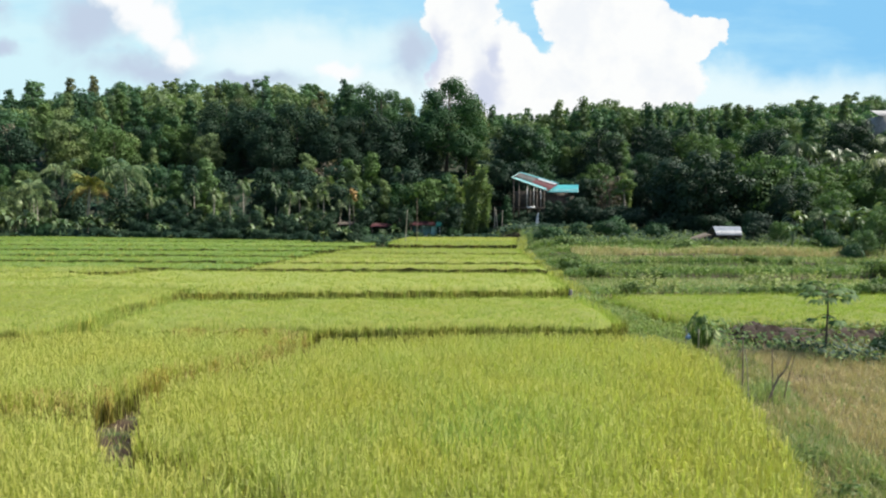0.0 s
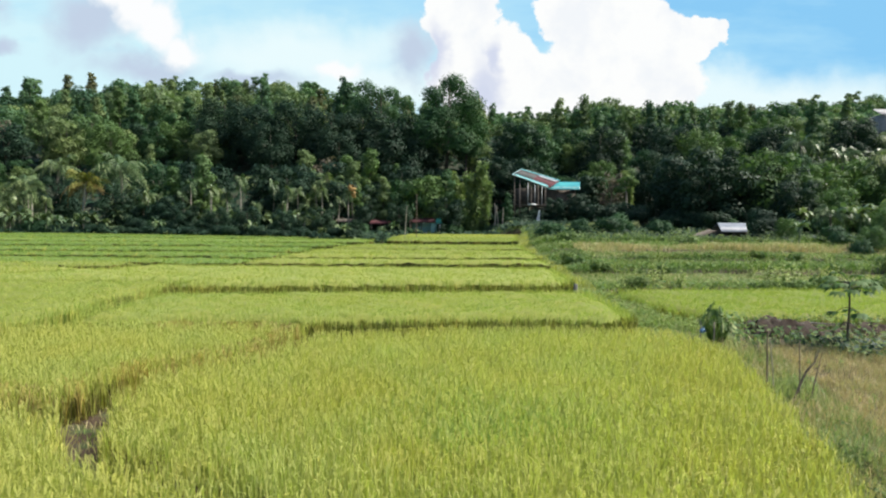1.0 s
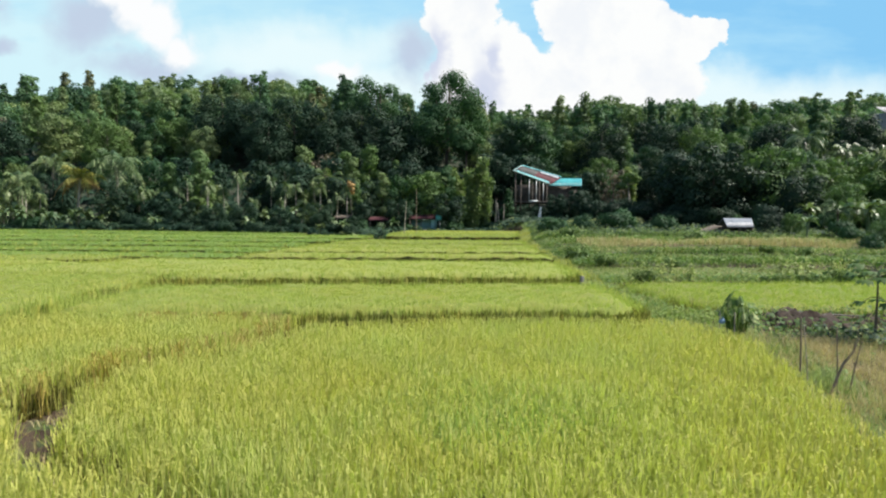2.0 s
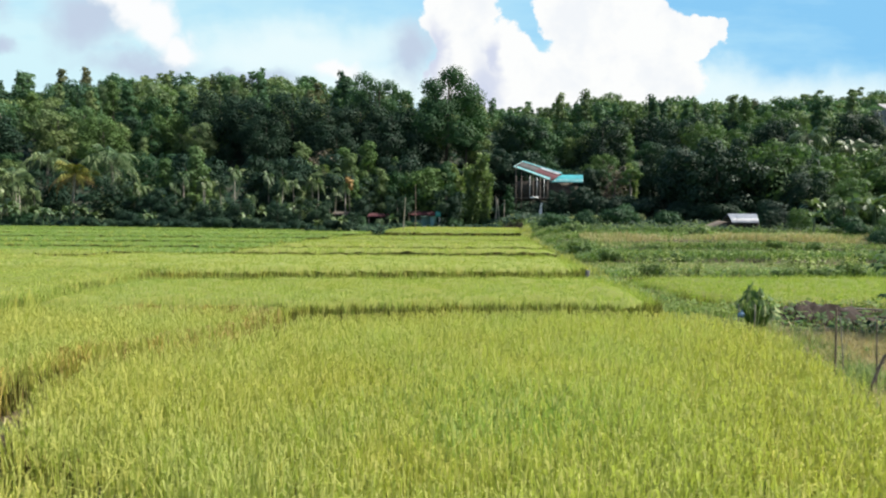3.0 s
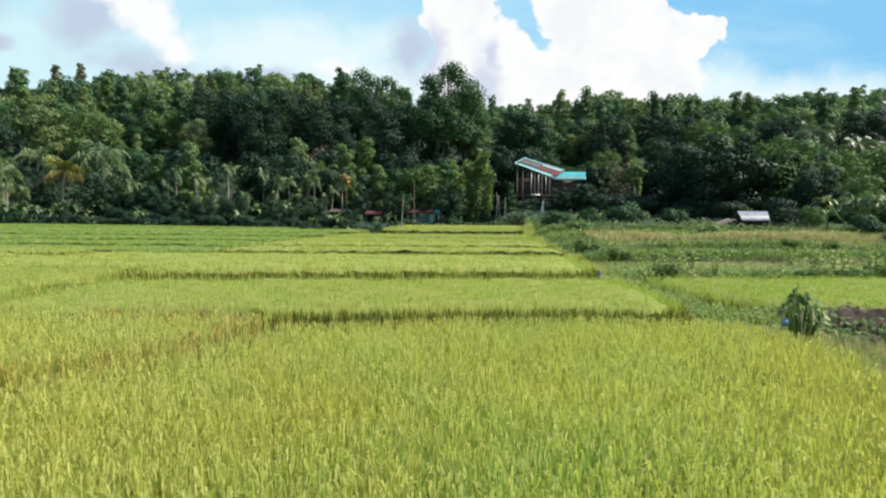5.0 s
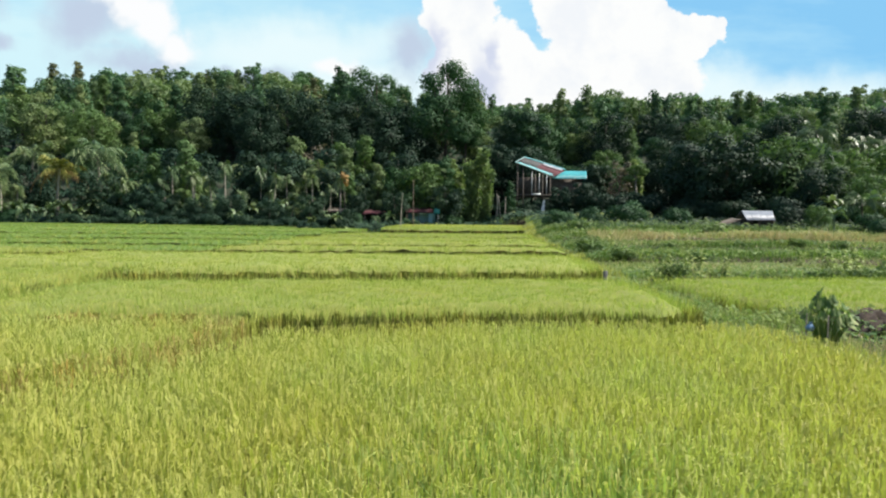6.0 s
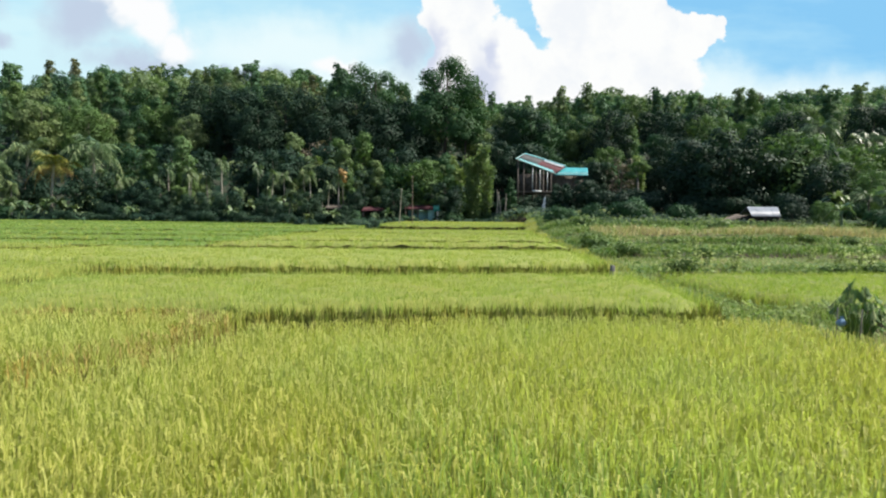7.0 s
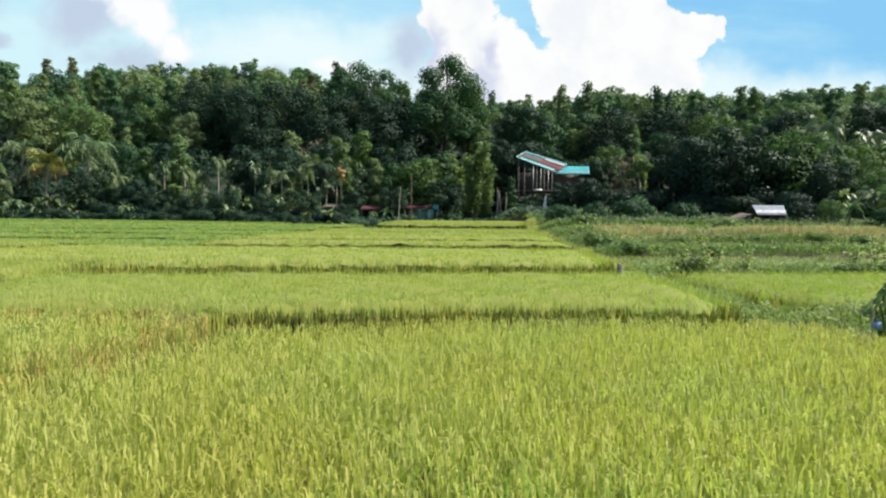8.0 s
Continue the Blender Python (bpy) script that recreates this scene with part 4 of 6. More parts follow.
def build_woods():
    rng = np.random.default_rng(11)
    nur = Nursery()
    low = {}
    lab_r = "leafy dark green broadleaf tree on the valley edge"
    lab_t = "tall narrow green tree on the wooded hillside"
    for i in range(4):
        shapes = tree_shapes(rng, 12, 5.2, "round", 5600, 0.31)
        low["round", i] = low_shapes(np.random.default_rng(500 + i), 11.0, 5.6, "round", 1200, 0.61)
        nur.models["round", i] = plant("tree", shapes, (M["bark"], (M["leaf"], M["leaf_dark_shade"], M["leaf_olive"], M["leaf_light"])[i]), lab_r, "tree", "hillside trees")
    for i in range(3):
        shapes = tree_shapes(rng, 14, 3.3, "tall", 3600, 0.31)
        low["tall", i] = low_shapes(np.random.default_rng(600 + i), 14, 3.2, "tall", 820, 0.56)
        nur.models["tall", i] = plant("tree", shapes, (M["bark"], (M["leaf"], M["leaf_olive"], M["leaf_light"])[i]), lab_t, "tree", "hillside trees")
    shapes = tree_shapes(rng, 13, 4.6, "umbrella", 4000, 0.27)
    low["umbrella", 0] = low_shapes(np.random.default_rng(700), 13, 3.9, "umbrella", 700, 0.55)
    nur.models["umbrella", 0] = plant("tree", shapes, (M["bark"], M["leaf"]), "flat-topped green tree with a bare trunk", "tree", "hillside trees")
    for i in range(3):
        nur.models["palm", i] = plant("coconut_palm", palm_shapes(rng, 3.4 + i * 1.5, 22, 2.9), (M["palm_bark"] if i < 2 else M["pale_bark"], M["palm"]), "green coconut palm with arching fronds", "palm", "palms by the paddies", ("trunk", "frond"))
    for i in range(3):
        nur.models["banana", i] = plant("banana_plant", banana_shapes(rng, 3.6), (M["banana"], M["banana"]), "banana plant with broad pale green leaves", "banana plant", "banana plants", ("stem", "leaf"))
    for i in range(2):
        nur.models["shrub", i] = plant("shrub", shrub_shapes(rng, 2.4, 1.8, 1900, 0.13), (M["bark"], M["leaf"]), "dense green shrub at the foot of the wood", "shrub", "shrubs")
    nur.models["dark_shrub", 0] = plant("shrub", shrub_shapes(rng, 2.6, 1.9, 2400, 0.14), (M["bark"], M["leaf_dark_shade"]), "dense green shrub coloured dark for the shade of the wood", "shrub", "dark shrubs")

    nur.models["pale", 0] = plant("tree", tree_shapes(rng, 13, 3.0, "umbrella", 2400, 0.27), (M["pale_bark"], M["leaf_olive"]), "slender tree with a bare pale trunk", "tree", "pale-trunked trees")
    nur.models["pale_shrub", 0] = plant("shrub", shrub_shapes(rng, 2.2, 1.6, 900, 0.2), (M["bark"], M["sage"]), "pale grey-green shrub at the foot of the wood", "shrub", "pale shrubs")

    # foot of the wood, left of the houses and behind them
    spots = []
    for x in np.arange(-80, 64, 1.7):
        edge = 81.8 if x < -14 else 83.5 if x < -6 else (88 if x < 24 else np.interp(x, [24, 40, 64], [84, 70, 66]))
        for row, (lo, hi) in enumerate(((0, 1.6), (0.8, 2.6), (2.6, 7), (7, 12), (12, 17))):
            if rng.uniform() < (0.95, 0.8, 0.75, 0.6, 0.55)[row]:
                spots.append((x + rng.uniform(-0.9, 0.9), edge + rng.uniform(lo, hi), row))
    for x, y, row in spots:
        if -14 < x < 2.5 and y < 92:
            continue
        if abs(x + 49.2) < 5.5 and y < 97 and row > 1:
            continue
        if 9.5 < x < 31 and y < 99 and row > 0:
            continue
        q = rng.uniform()
        if row <= 1:
            key = ("banana", int(rng.integers(3))) if q < (0.95 if x < -41 else (0.2 if row == 0 else 0.45) if x < -8 else 0.4) else ("shrub", int(rng.integers(2))) if x > -8 or q > 0.9 else ("dark_shrub", 0)
            size = rng.uniform(0.75, 1.25) if key[0] == "banana" else rng.uniform(0.7, 1.1)
        elif row == 2:
            key = ("palm", int(rng.integers(3))) if q < (0.25 if -34 < x < -8 else 0.0 if 3 < x < 46 else 0.5) else (("banana", int(rng.integers(3))) if q < 0.6 else ("round", int(rng.integers(2 if -40 < x < 3 else 4))))
            size = rng.uniform(0.6, 0.8) if key[0] == "palm" else (rng.uniform(1.0, 1.4) if key[0] == "banana" else rng.uniform(0.45, 0.65))
        else:
            key = ("palm", int(rng.integers(3))) if q < (0.6 if x < -44 else 0.3 if x < -14 else 0.0 if x < 46 else 0.2) else (("round", 1 if -36 < x < 2 else int(rng.integers(4))) if q < 0.75 else ("tall", int(rng.integers(3))))
            size = rng.uniform(1.05, 1.5) if key[0] == "palm" else rng.uniform(0.6, 0.95)
        # by the houses, dark leaf stands in for the shade under the trees
        if 0 < x < 43:
            size *= 0.8 if x < 26 else 1.0
            key = ("dark_shrub", 0) if key[0] in ("shrub", "banana") and q < 0.8 else ("round", 1) if key[0] in ("round", "tall") else key
        if x > 46 and key[0] == "round":
            key = ("round", 2)
        nur.put(key, x, y, rng.uniform(0, 6.28), size)

    # a hedge that runs slantwise behind the upper paddies, its shade in the dark leaves
    for k in range(34):
        f = (k + rng.uniform(0.1, 0.9)) / 34
        x = -44 + 38.5 * f
        y = float(np.interp(x, [-46, -34, -22, -14, -5.4], [81.4, 78.2, 74.6, 72.8, 71.4])) + rng.uniform(0, 1.0)
        key = ("banana", int(rng.integers(3))) if rng.uniform() < 0.14 else ("dark_shrub", 0)
        nur.put(key, x, y, rng.uniform(0, 6.28), rng.uniform(0.5, 0.8) if x < -9 else rng.uniform(0.3, 0.45))
        if k % 2 == 0:
            nur.put(("round", 1) if k % 4 else ("palm", int(rng.integers(3))), x + rng.uniform(-1, 1), y + rng.uniform(2.5, 5.5), rng.uniform(0, 6.28), rng.uniform(0.3, 0.42) if x < -14 else 0.24)

    # slim palms with pale bare stems in front of the wood
    slim = []
    for i in range(3):
        slim.append(plant("areca_palm", palm_shapes(rng, 4.6 + 1.1 * i, 11, 1.5), (M["pale_bark"], M["palm"]), "slim palm with a thin pale trunk and short fronds", "palm", "slim palms", ("trunk", "frond")))
    for k in range(46):
        x = -58 + 56 * (k + rng.uniform(0, 1)) / 46
        y = max(83.2, float(np.interp(x, [-46, -34, -22, -14, -5.4], [83.4, 80.2, 77.6, 76.8, 86.0]))) + rng.uniform(0, 5)
        m = Matrix.LocRotScale((x, y, gz(x, y) - 0.05), Euler((0, 0, k * 1.3)), (0.62, 0.62, rng.uniform(0.8, 1.15)))
        if k < 3:
            slim[k].matrix_basis = m
        elif abs(x + 47.8) > 4:
            copy_thing(slim[k % 3], Matrix.Identity(4)).matrix_basis = m

    # hillside: single trees lower down, one joined wood above them
    wood = Shape()
    count = 0
    for y in np.concatenate((np.arange(104, 180, 7.2), np.arange(180, 258, 5.6))):
        half = 0.75 * y + 10
        for x in np.arange(-half, half, 7.4 if y < 180 else 6.2):
            px, py = x + rng.uniform(-3.2, 3.2), y + rng.uniform(-3, 3)
            if (8 < px < 33 and py < 104) or (py < 146 and rng.uniform() < 0.35) or wave(px, py, 0.075, 6.0) < -0.45 or (140 < py < 180 and 0.685 < px / py < 0.755):
                continue
            if py > float(np.interp(px, [-300, -100, -50, 0, 30, 60, 300], [205, 215, 203, 225, 240, 248, 240])) + 7:
                continue
            # dark-leaved trees put shade into the hollows of the lower slope
            q = rng.uniform()
            key = ("round", 1 if py < 125 and (-44 < px < 2 or 16 < px < 44) else int(rng.integers(4))) if q < 0.6 else (("tall", int(rng.integers(3))) if q < (0.93 if py < 185 else 0.7) else ("umbrella", 0) if q > 0.9 else ("round", int(rng.integers(4))))
            size, turn = rng.uniform(0.5, 1.0) + 0.2 * float(wave(px, py, 0.09, 1.0)), rng.uniform(0, 6.28)
            top_line = float(np.interp(px, [-300, -100, -50, 0, 30, 60, 300], [205, 215, 203, 225, 240, 248, 240]))
            if py > top_line - 30:
                size *= 0.68
            if -32 < px < -4 and py > 150:
                key = ("tall", int(rng.integers(3)))
            if 16 < px < 44 and key == ("round", 1) and py > 108:
                key = ("round", (0, 2, 3)[int(px * 7) % 3])
            if py < 114:
                size = rng.uniform(0.38, 0.58)
            elif py < 125 and -48 < px < 0:
                key, size = ("round", 1), rng.uniform(0.28, 0.4)
            if py < 146 and count < 250:
                count += 1
                nur.put(key, px, py, turn, size)
            else:
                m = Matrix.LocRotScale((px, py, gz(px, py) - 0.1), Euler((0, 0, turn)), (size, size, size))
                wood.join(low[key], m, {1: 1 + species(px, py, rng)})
    # a few that stand clear of the ridge line
    for k in range(64):
        px = -180 + 360 * (k + rng.uniform(0.1, 0.9)) / 64
        py = float(np.interp(px, [-300, -100, -50, 0, 30, 60, 300], [205, 215, 203, 225, 240, 248, 240])) - rng.uniform(0, 14)
        key = (("tall", int(rng.integers(3))), ("round", int(rng.integers(4))), ("round", int(rng.integers(4))), ("umbrella", 0), ("umbrella", 0))[int(rng.integers(5))]
        z = rng.uniform(0.5, 0.85) if key[0] != "tall" else rng.uniform(0.45, 0.62)
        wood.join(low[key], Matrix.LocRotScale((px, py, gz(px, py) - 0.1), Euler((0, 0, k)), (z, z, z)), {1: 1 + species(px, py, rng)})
    # the first three leaf slots carry distance haze in their colour
    thing("woodland", wood, [M["bark"], M["hazed_dark"], M["hazed_leaf"], M["hazed_olive"], M["leaf_light"], M["leaf_brown"]], "dense green forest covering the upper hillside", "forest", "stuff")

    # wide-crowned trees whose shade lies dark on the lower slope, deepened by dark leaf colour
    r3 = np.random.default_rng(78)
    shady = plant("tree", tree_shapes(r3, 14, 6.8, "round", 11000, 0.28), (M["bark"], M["leaf_dark_shade"]), "wide spreading tree coloured dark green for deep shade", "tree", "wide-crowned trees")
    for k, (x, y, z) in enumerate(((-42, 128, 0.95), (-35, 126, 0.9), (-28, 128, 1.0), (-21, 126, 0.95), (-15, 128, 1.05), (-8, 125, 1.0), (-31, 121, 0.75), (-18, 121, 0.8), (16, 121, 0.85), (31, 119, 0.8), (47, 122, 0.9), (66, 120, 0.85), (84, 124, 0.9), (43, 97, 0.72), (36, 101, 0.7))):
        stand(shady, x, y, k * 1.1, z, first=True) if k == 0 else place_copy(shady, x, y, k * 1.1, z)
    # the great tree that stands above the others
    r2 = np.random.default_rng(77)
    big = plant("tree", tree_shapes(r2, 23.5, 9.0, "round", 16000, 0.33), (M["bark"], M["leaf"]), "great dark green tree towering above the wood", "tree", "great trees")
    stand(big, 2.4, 132, 0.4, 1.0, first=True)
    place_copy(big, -11.6, 137, 2.6, 0.82)
    # bamboo, pale and feathery
    bam = plant("bamboo_clump", bamboo_shapes(r2, 11.5, 36, 5200), (M["bamboo"], M["bamboo"]), "pale yellow-green bamboo clump beside the stilt house", "bamboo", "bamboo clumps", ("culm", "crown"))
    stand(bam, 5.7, 87.6, 0.2, 1.0, first=True)
    stand(bam, 7.0, 88.4, 1.9, 0.9)
    stand(bam, 3.4, 91.5, 2.7, 0.86)
    stand(bam, 29.6, 96, 4.4, 0.72)
    # growth round the stilt house and the shed
    for x, y, key, size in ((62, 100, ("palm", 1), 1.25), (68, 104, ("palm", 2), 1.3), (74, 108, ("palm", 0), 1.3), (66, 112, ("palm", 2), 1.4), (80, 112, ("palm", 1), 1.4), (86, 118, ("palm", 2), 1.4), (57, 96, ("palm", 0), 1.2),
                            (36, 104, ("umbrella", 0), 0.72), (46, 93, ("pale", 0), 0.7), (48.6, 94, ("pale", 0), 0.78), (28.6, 92, ("pale", 0), 0.6), (22.3, 80, ("pale_shrub", 0), 0.8), (25.6, 80.6, ("pale_shrub", 0), 0.75), (20.2, 79.4, ("pale_shrub", 0), 0.6), (17.4, 81, ("pale_shrub", 0), 0.5), (52.6, 72, ("pale_shrub", 0), 0.9), (58, 98, ("umbrella", 0), 0.8), (50, 119, ("round", 2), 0.95), (23.6, 99.5, ("round", 1), 0.55), (27.2, 100.5, ("round", 0), 0.5), (31.4, 99.5, ("round", 1), 0.6), (20.4, 100, ("round", 0), 0.5), (57, 123, ("round", 2), 0.8), (-44, 122, ("round", 3), 0.72), (-52, 126, ("round", 2), 0.8), (-60, 122, ("round", 3), 0.7), (34.2, 50.0, ("shrub", 1), 0.6), (36.0, 51.5, ("round", 2), 0.2), (38.6, 53, ("round", 2), 0.32), (35.5, 54.5, ("shrub", 0), 0.7), (40.5, 54.5, ("round", 2), 0.4), (33.0, 56.5, ("banana", 0), 0.8),
                            (17.6, 88.5, ("round", 1), 0.36), (19.8, 87.5, ("round", 1), 0.42), (21.6, 87.2, ("dark_shrub", 0), 1.3), (24.0, 87.6, ("dark_shrub", 0), 1.2), (26.5, 88, ("dark_shrub", 0), 1.4), (29, 87, ("dark_shrub", 0), 1.3), (12.4, 87.4, ("dark_shrub", 0), 0.5), (10.2, 87.6, ("tall", 0), 0.36),
                            (12.6, 86.4, ("shrub", 1), 0.45), (-3.4, 82.9, ("shrub", 1), 0.62), (-0.4, 82.6, ("shrub", 0), 0.4), (-2.2, 83.0, ("banana", 2), 0.45), (-7.2, 82.8, ("shrub", 0), 0.5), (-11.8, 82.9, ("shrub", 1), 0.8), (-13.2, 82.6, ("banana", 0), 0.8), (-5.2, 82.2, ("banana", 1), 0.7), (-9.4, 82.4, ("shrub", 0), 0.9), (-1.6, 82.2, ("shrub", 1), 0.5),
                            (2.4, 84.9, ("round", 1), 0.5), (-4.3, 84.7, ("round", 1), 0.42), (-9.6, 85.0, ("round", 1), 0.4), (44, 64.5, ("banana", 0), 1.2), (46.5, 65.2, ("banana", 1), 1.3), (42, 66, ("palm", 0), 0.8), (49, 64, ("banana", 2), 1.3), (51, 66, ("palm", 1), 0.7), (39.5, 67, ("banana", 2), 1.1), (2.6, 84.5, ("shrub", 0), 0.9), (-10.4, 86.6, ("tall", 1), 0.5), (-7.4, 88, ("tall", 2), 0.62), (-4.2, 88.5, ("round", 0), 0.7), (-1.2, 89, ("round", 2), 0.75), (1.8, 89.5, ("tall", 0), 0.7), (3.6, 88.2, ("round", 2), 0.45), (0.2, 91.5, ("pale", 0), 0.72),
                            (-13.4, 87.5, ("round", 1), 0.7), (18.5, 67.6, ("shrub", 0), 1.0), (16.0, 68.2, ("shrub", 1), 0.85), (20.8, 69, ("shrub", 1), 1.1), (13.0, 66, ("shrub", 0), 0.7), (11.2, 63.4, ("shrub", 1), 0.75),
                            (24, 66, ("shrub", 0), 0.9), (32.6, 62.5, ("round", 1), 0.2), (34.5, 61, ("round", 2), 0.22), (36.5, 57.5, ("shrub", 0), 0.8), (-4.9, 68.6, ("shrub", 1), 0.35),
                            (14.9, 19.9, ("shrub", 1), 0.4), (16.4, 19.2, ("shrub", 0), 0.45), (17.8, 20.4, ("shrub", 1), 0.5)):
        nur.put(key, x, y, x * 1.7, size)
    # withered ones
    trunk, fronds = palm_shapes(r2, 6.6, 26, 3.2)
    fronds.sort(key=lambda q: -float(np.max(q.v[0][:, 2])))
    dead = plant("coconut_palm", (trunk, fronds[:15], fronds[15:]), (M["pale_bark"], M["palm_yellow"], M["orange_leaf"]), "coconut palm with yellowing crown and withered orange lower fronds", "palm", "", ("trunk", "frond", "frond"))
    stand(dead, -47.8, 86.4, 0.6, 1.1, first=True)
    stem, tuft = Shape(), Shape()
    tube(stem, [(0, 0, -0.2), (0.1, 0, 2.5), (0.0, 0.1, 4.6), (0.05, 0.1, 6.4)], [0.11, 0.09, 0.07, 0.03], 6)
    clump_cards(tuft, r2, [(0.05, 0.1, 6.3, 0.5, 1.2), (0.25, 0, 5.7, 0.35, 1.0), (-0.2, 0.1, 6.8, 0.3, 1.0)], 200, 0.22)
    fl = plant("tree", (stem, tuft), (M["bark"], M["orange_leaf"]), "slender small tree with orange leaves", "tree")
    stand(fl, -10.9, 84.0, 0, 1.0, first=True)
    br = plant("tree", tree_shapes(r2, 11.5, 3.2, "round", 520, 0.36), (M["dead_wood"], M["rust_leaf"]), "half-bare tree with dull brown leaves", "tree", "half-bare trees")
    stand(br, -17.4, 100, 0, 1.0, first=True)
    stand(br, 26.6, 95, 1.2, 0.72)
    stand(br, -88, 128, 2.2, 0.95)


# ---------------------------------------------------------------- weeds, grass and bunds
def scatter(poly, seed, layers, label, category="weeds", name="weeds", clump=0.5, clear=True):
    """Low growth over an outline, off the paddies: layers of (kind, slot, places per square metre, height, lean or spread, width)."""
    rng = np.random.default_rng(seed)
    p = np.array(poly)
    lo, hi = p.min(0), p.max(0)
    area = (hi[0] - lo[0]) * (hi[1] - lo[1])
    s = Shape()
    for kind, slot, per, height, lean, width in layers:
        n = int(area * per)
        x, y = rng.uniform(lo[0], hi[0], n), rng.uniform(lo[1], hi[1], n)
        k = inside(poly, x, y)
        if clear:
            for _, _, f in FIELDS:
                k &= ~inside(f, x, y)
        thick = 0.5 + 0.45 * wave(x * 0.4, y, 0.9, seed * 0.37 + slot * 2.1) + 0.35 * wave(x, y, 2.3, seed * 0.7 - slot)
        k &= rng.uniform(0, 1, n) < np.clip(1 - clump + clump * 2 * thick, 0.05, 1)
        x, y, thick = x[k], y[k], thick[k]
        pos = np.stack((x, y, ground_height(x, y) - 0.02), 1)
        h = height * np.clip(0.6 + 0.6 * thick, 0.35, 1.4)
        if kind == "blade":
            blades(s, rng, pos, h, lean, width, slot, 0.35, True)
        else:
            pos[:, 2] += h * rng.uniform(0.15, 1.0, len(pos))
            cards(s, rng, pos, np.tile((0.0, -0.25, 0.8), (len(pos), 1)), width * 1.1, slot, 1.6, True)
    return thing(name, s, [M["weed"], M["hay"], M["sage"], M["leaf_olive"], M["rice_dry"], M["leaf_dark_shade"], M["bush"]], label, category, "stuff")


def build_weeds():
    # bunds between the paddies
    scatter([(-16, -12), (8, -12), (8, 31), (-16, 31)], 21, [("blade", 1, 26, 0.28, 0.14, 0.016), ("blade", 0, 18, 0.26, 0.14, 0.016)], "short dry and green grass on the paddy bunds", "grass", "grass", 0.4)
    scatter([(-60, 31), (9.5, 31), (12, 84), (-66, 84)], 22, [("blade", 0, 7, 0.22, 0.15, 0.05), ("blade", 1, 2.5, 0.22, 0.12, 0.05)], "rough green grass on the far paddy bunds", "grass", "grass", 0.4)
    # bright grass on the long bund along the right edge of the terraces
    scatter([(7.0, 29.5), (8.4, 30.5), (8.6, 40), (8.6, 52), (9.4, 62), (10.6, 71), (9.9, 71), (8.8, 66), (7.4, 52), (7.4, 40)], 23,
            [("blade", 4, 50, 0.55, 0.25, 0.04), ("blade", 2, 40, 0.55, 0.25, 0.04)], "pale yellowish grass along a terrace edge", "grass", "grass", 0.3)
    # beside the near paddy: grey-green grass, then dry stubble
    scatter([(3.9, 2), (7.6, 2), (7.9, 11), (8.6, 14), (9.6, 17.5), (8.8, 20.4), (6.6, 20.3)], 24, [("blade", 2, 330, 0.56, 0.24, 0.014), ("blade", 0, 26, 0.5, 0.22, 0.013), ("blade", 1, 190, 0.58, 0.22, 0.011), ("card", 0, 30, 0.4, 0, 0.06)],
            "grey-green rough grass beside the paddy", "grass", "grass", 0.35)
    scatter([(7.5, 2), (12, 2), (15.5, 19.5), (10.2, 20.0), (9.4, 16), (8.2, 12.6), (7.6, 10)], 25, [("blade", 1, 420, 0.34, 0.2, 0.011), ("blade", 2, 40, 0.34, 0.16, 0.011), ("card", 0, 1.5, 0.3, 0, 0.1)],
            "dry brown stubble and straw on a fallow plot", "stubble", "stubble", 0.3)
    scatter([(3.2, -12), (7.6, -12), (7.7, 2), (3.9, 2)], 28, [("blade", 2, 130, 0.5, 0.26, 0.02), ("blade", 1, 75, 0.5, 0.24, 0.016)], "grey-green rough grass beside the lower paddy", "grass", "grass", 0.3)
    scatter([(7.6, -12), (13, -12), (13, 2), (7.7, 2)], 29, [("blade", 1, 150, 0.34, 0.22, 0.017), ("blade", 2, 24, 0.34, 0.18, 0.014)], "dry straw on the lower fallow plot", "stubble", "stubble", 0.3)
    scatter([(12.0, 18.2), (18, 18.4), (18, 20.8), (11.4, 20.8)], 30, [("card", 6, 40, 0.5, 0, 0.09), ("blade", 6, 40, 0.5, 0.3, 0.022), ("card", 5, 60, 0.55, 0, 0.1), ("blade", 1, 30, 0.5, 0.25, 0.018)],
            "tangled green weeds below the papaya tree", clump=1.0)
    # weeds in the ditch between the paddies
    scatter([(6.3, 19.6), (9.4, 19.4), (10.4, 23.5), (9.4, 26), (8.7, 32.5), (7.1, 31.5), (7.1, 25)], 26, [("card", 0, 60, 0.45, 0, 0.075), ("blade", 0, 80, 0.45, 0.25, 0.02), ("blade", 2, 130, 0.5, 0.22, 0.02)],
            "light green broad-leaved weeds filling a ditch", clump=0.5)
    scatter([(9.6, 20.2), (22, 19.2), (24, 23.4), (10.2, 23.4)], 27, [("card", 0, 26, 0.4, 0, 0.1), ("blade", 0, 26, 0.4, 0.28, 0.022), ("blade", 1, 22, 0.4, 0.25, 0.02), ("card", 3, 20, 0.4, 0, 0.1)],
            "mixed dark weeds on an earth bank", clump=0.8)
    scatter([(8.4, 40), (11, 40), (12.2, 52), (13.5, 62), (15, 78), (10.8, 78), (9.6, 62), (8.6, 50)], 44, [("blade", 0, 40, 0.45, 0.28, 0.04), ("blade", 2, 34, 0.42, 0.28, 0.04), ("card", 6, 10, 0.5, 0, 0.14)],
            "light green weeds along the foot of the terraces", clump=0.4)
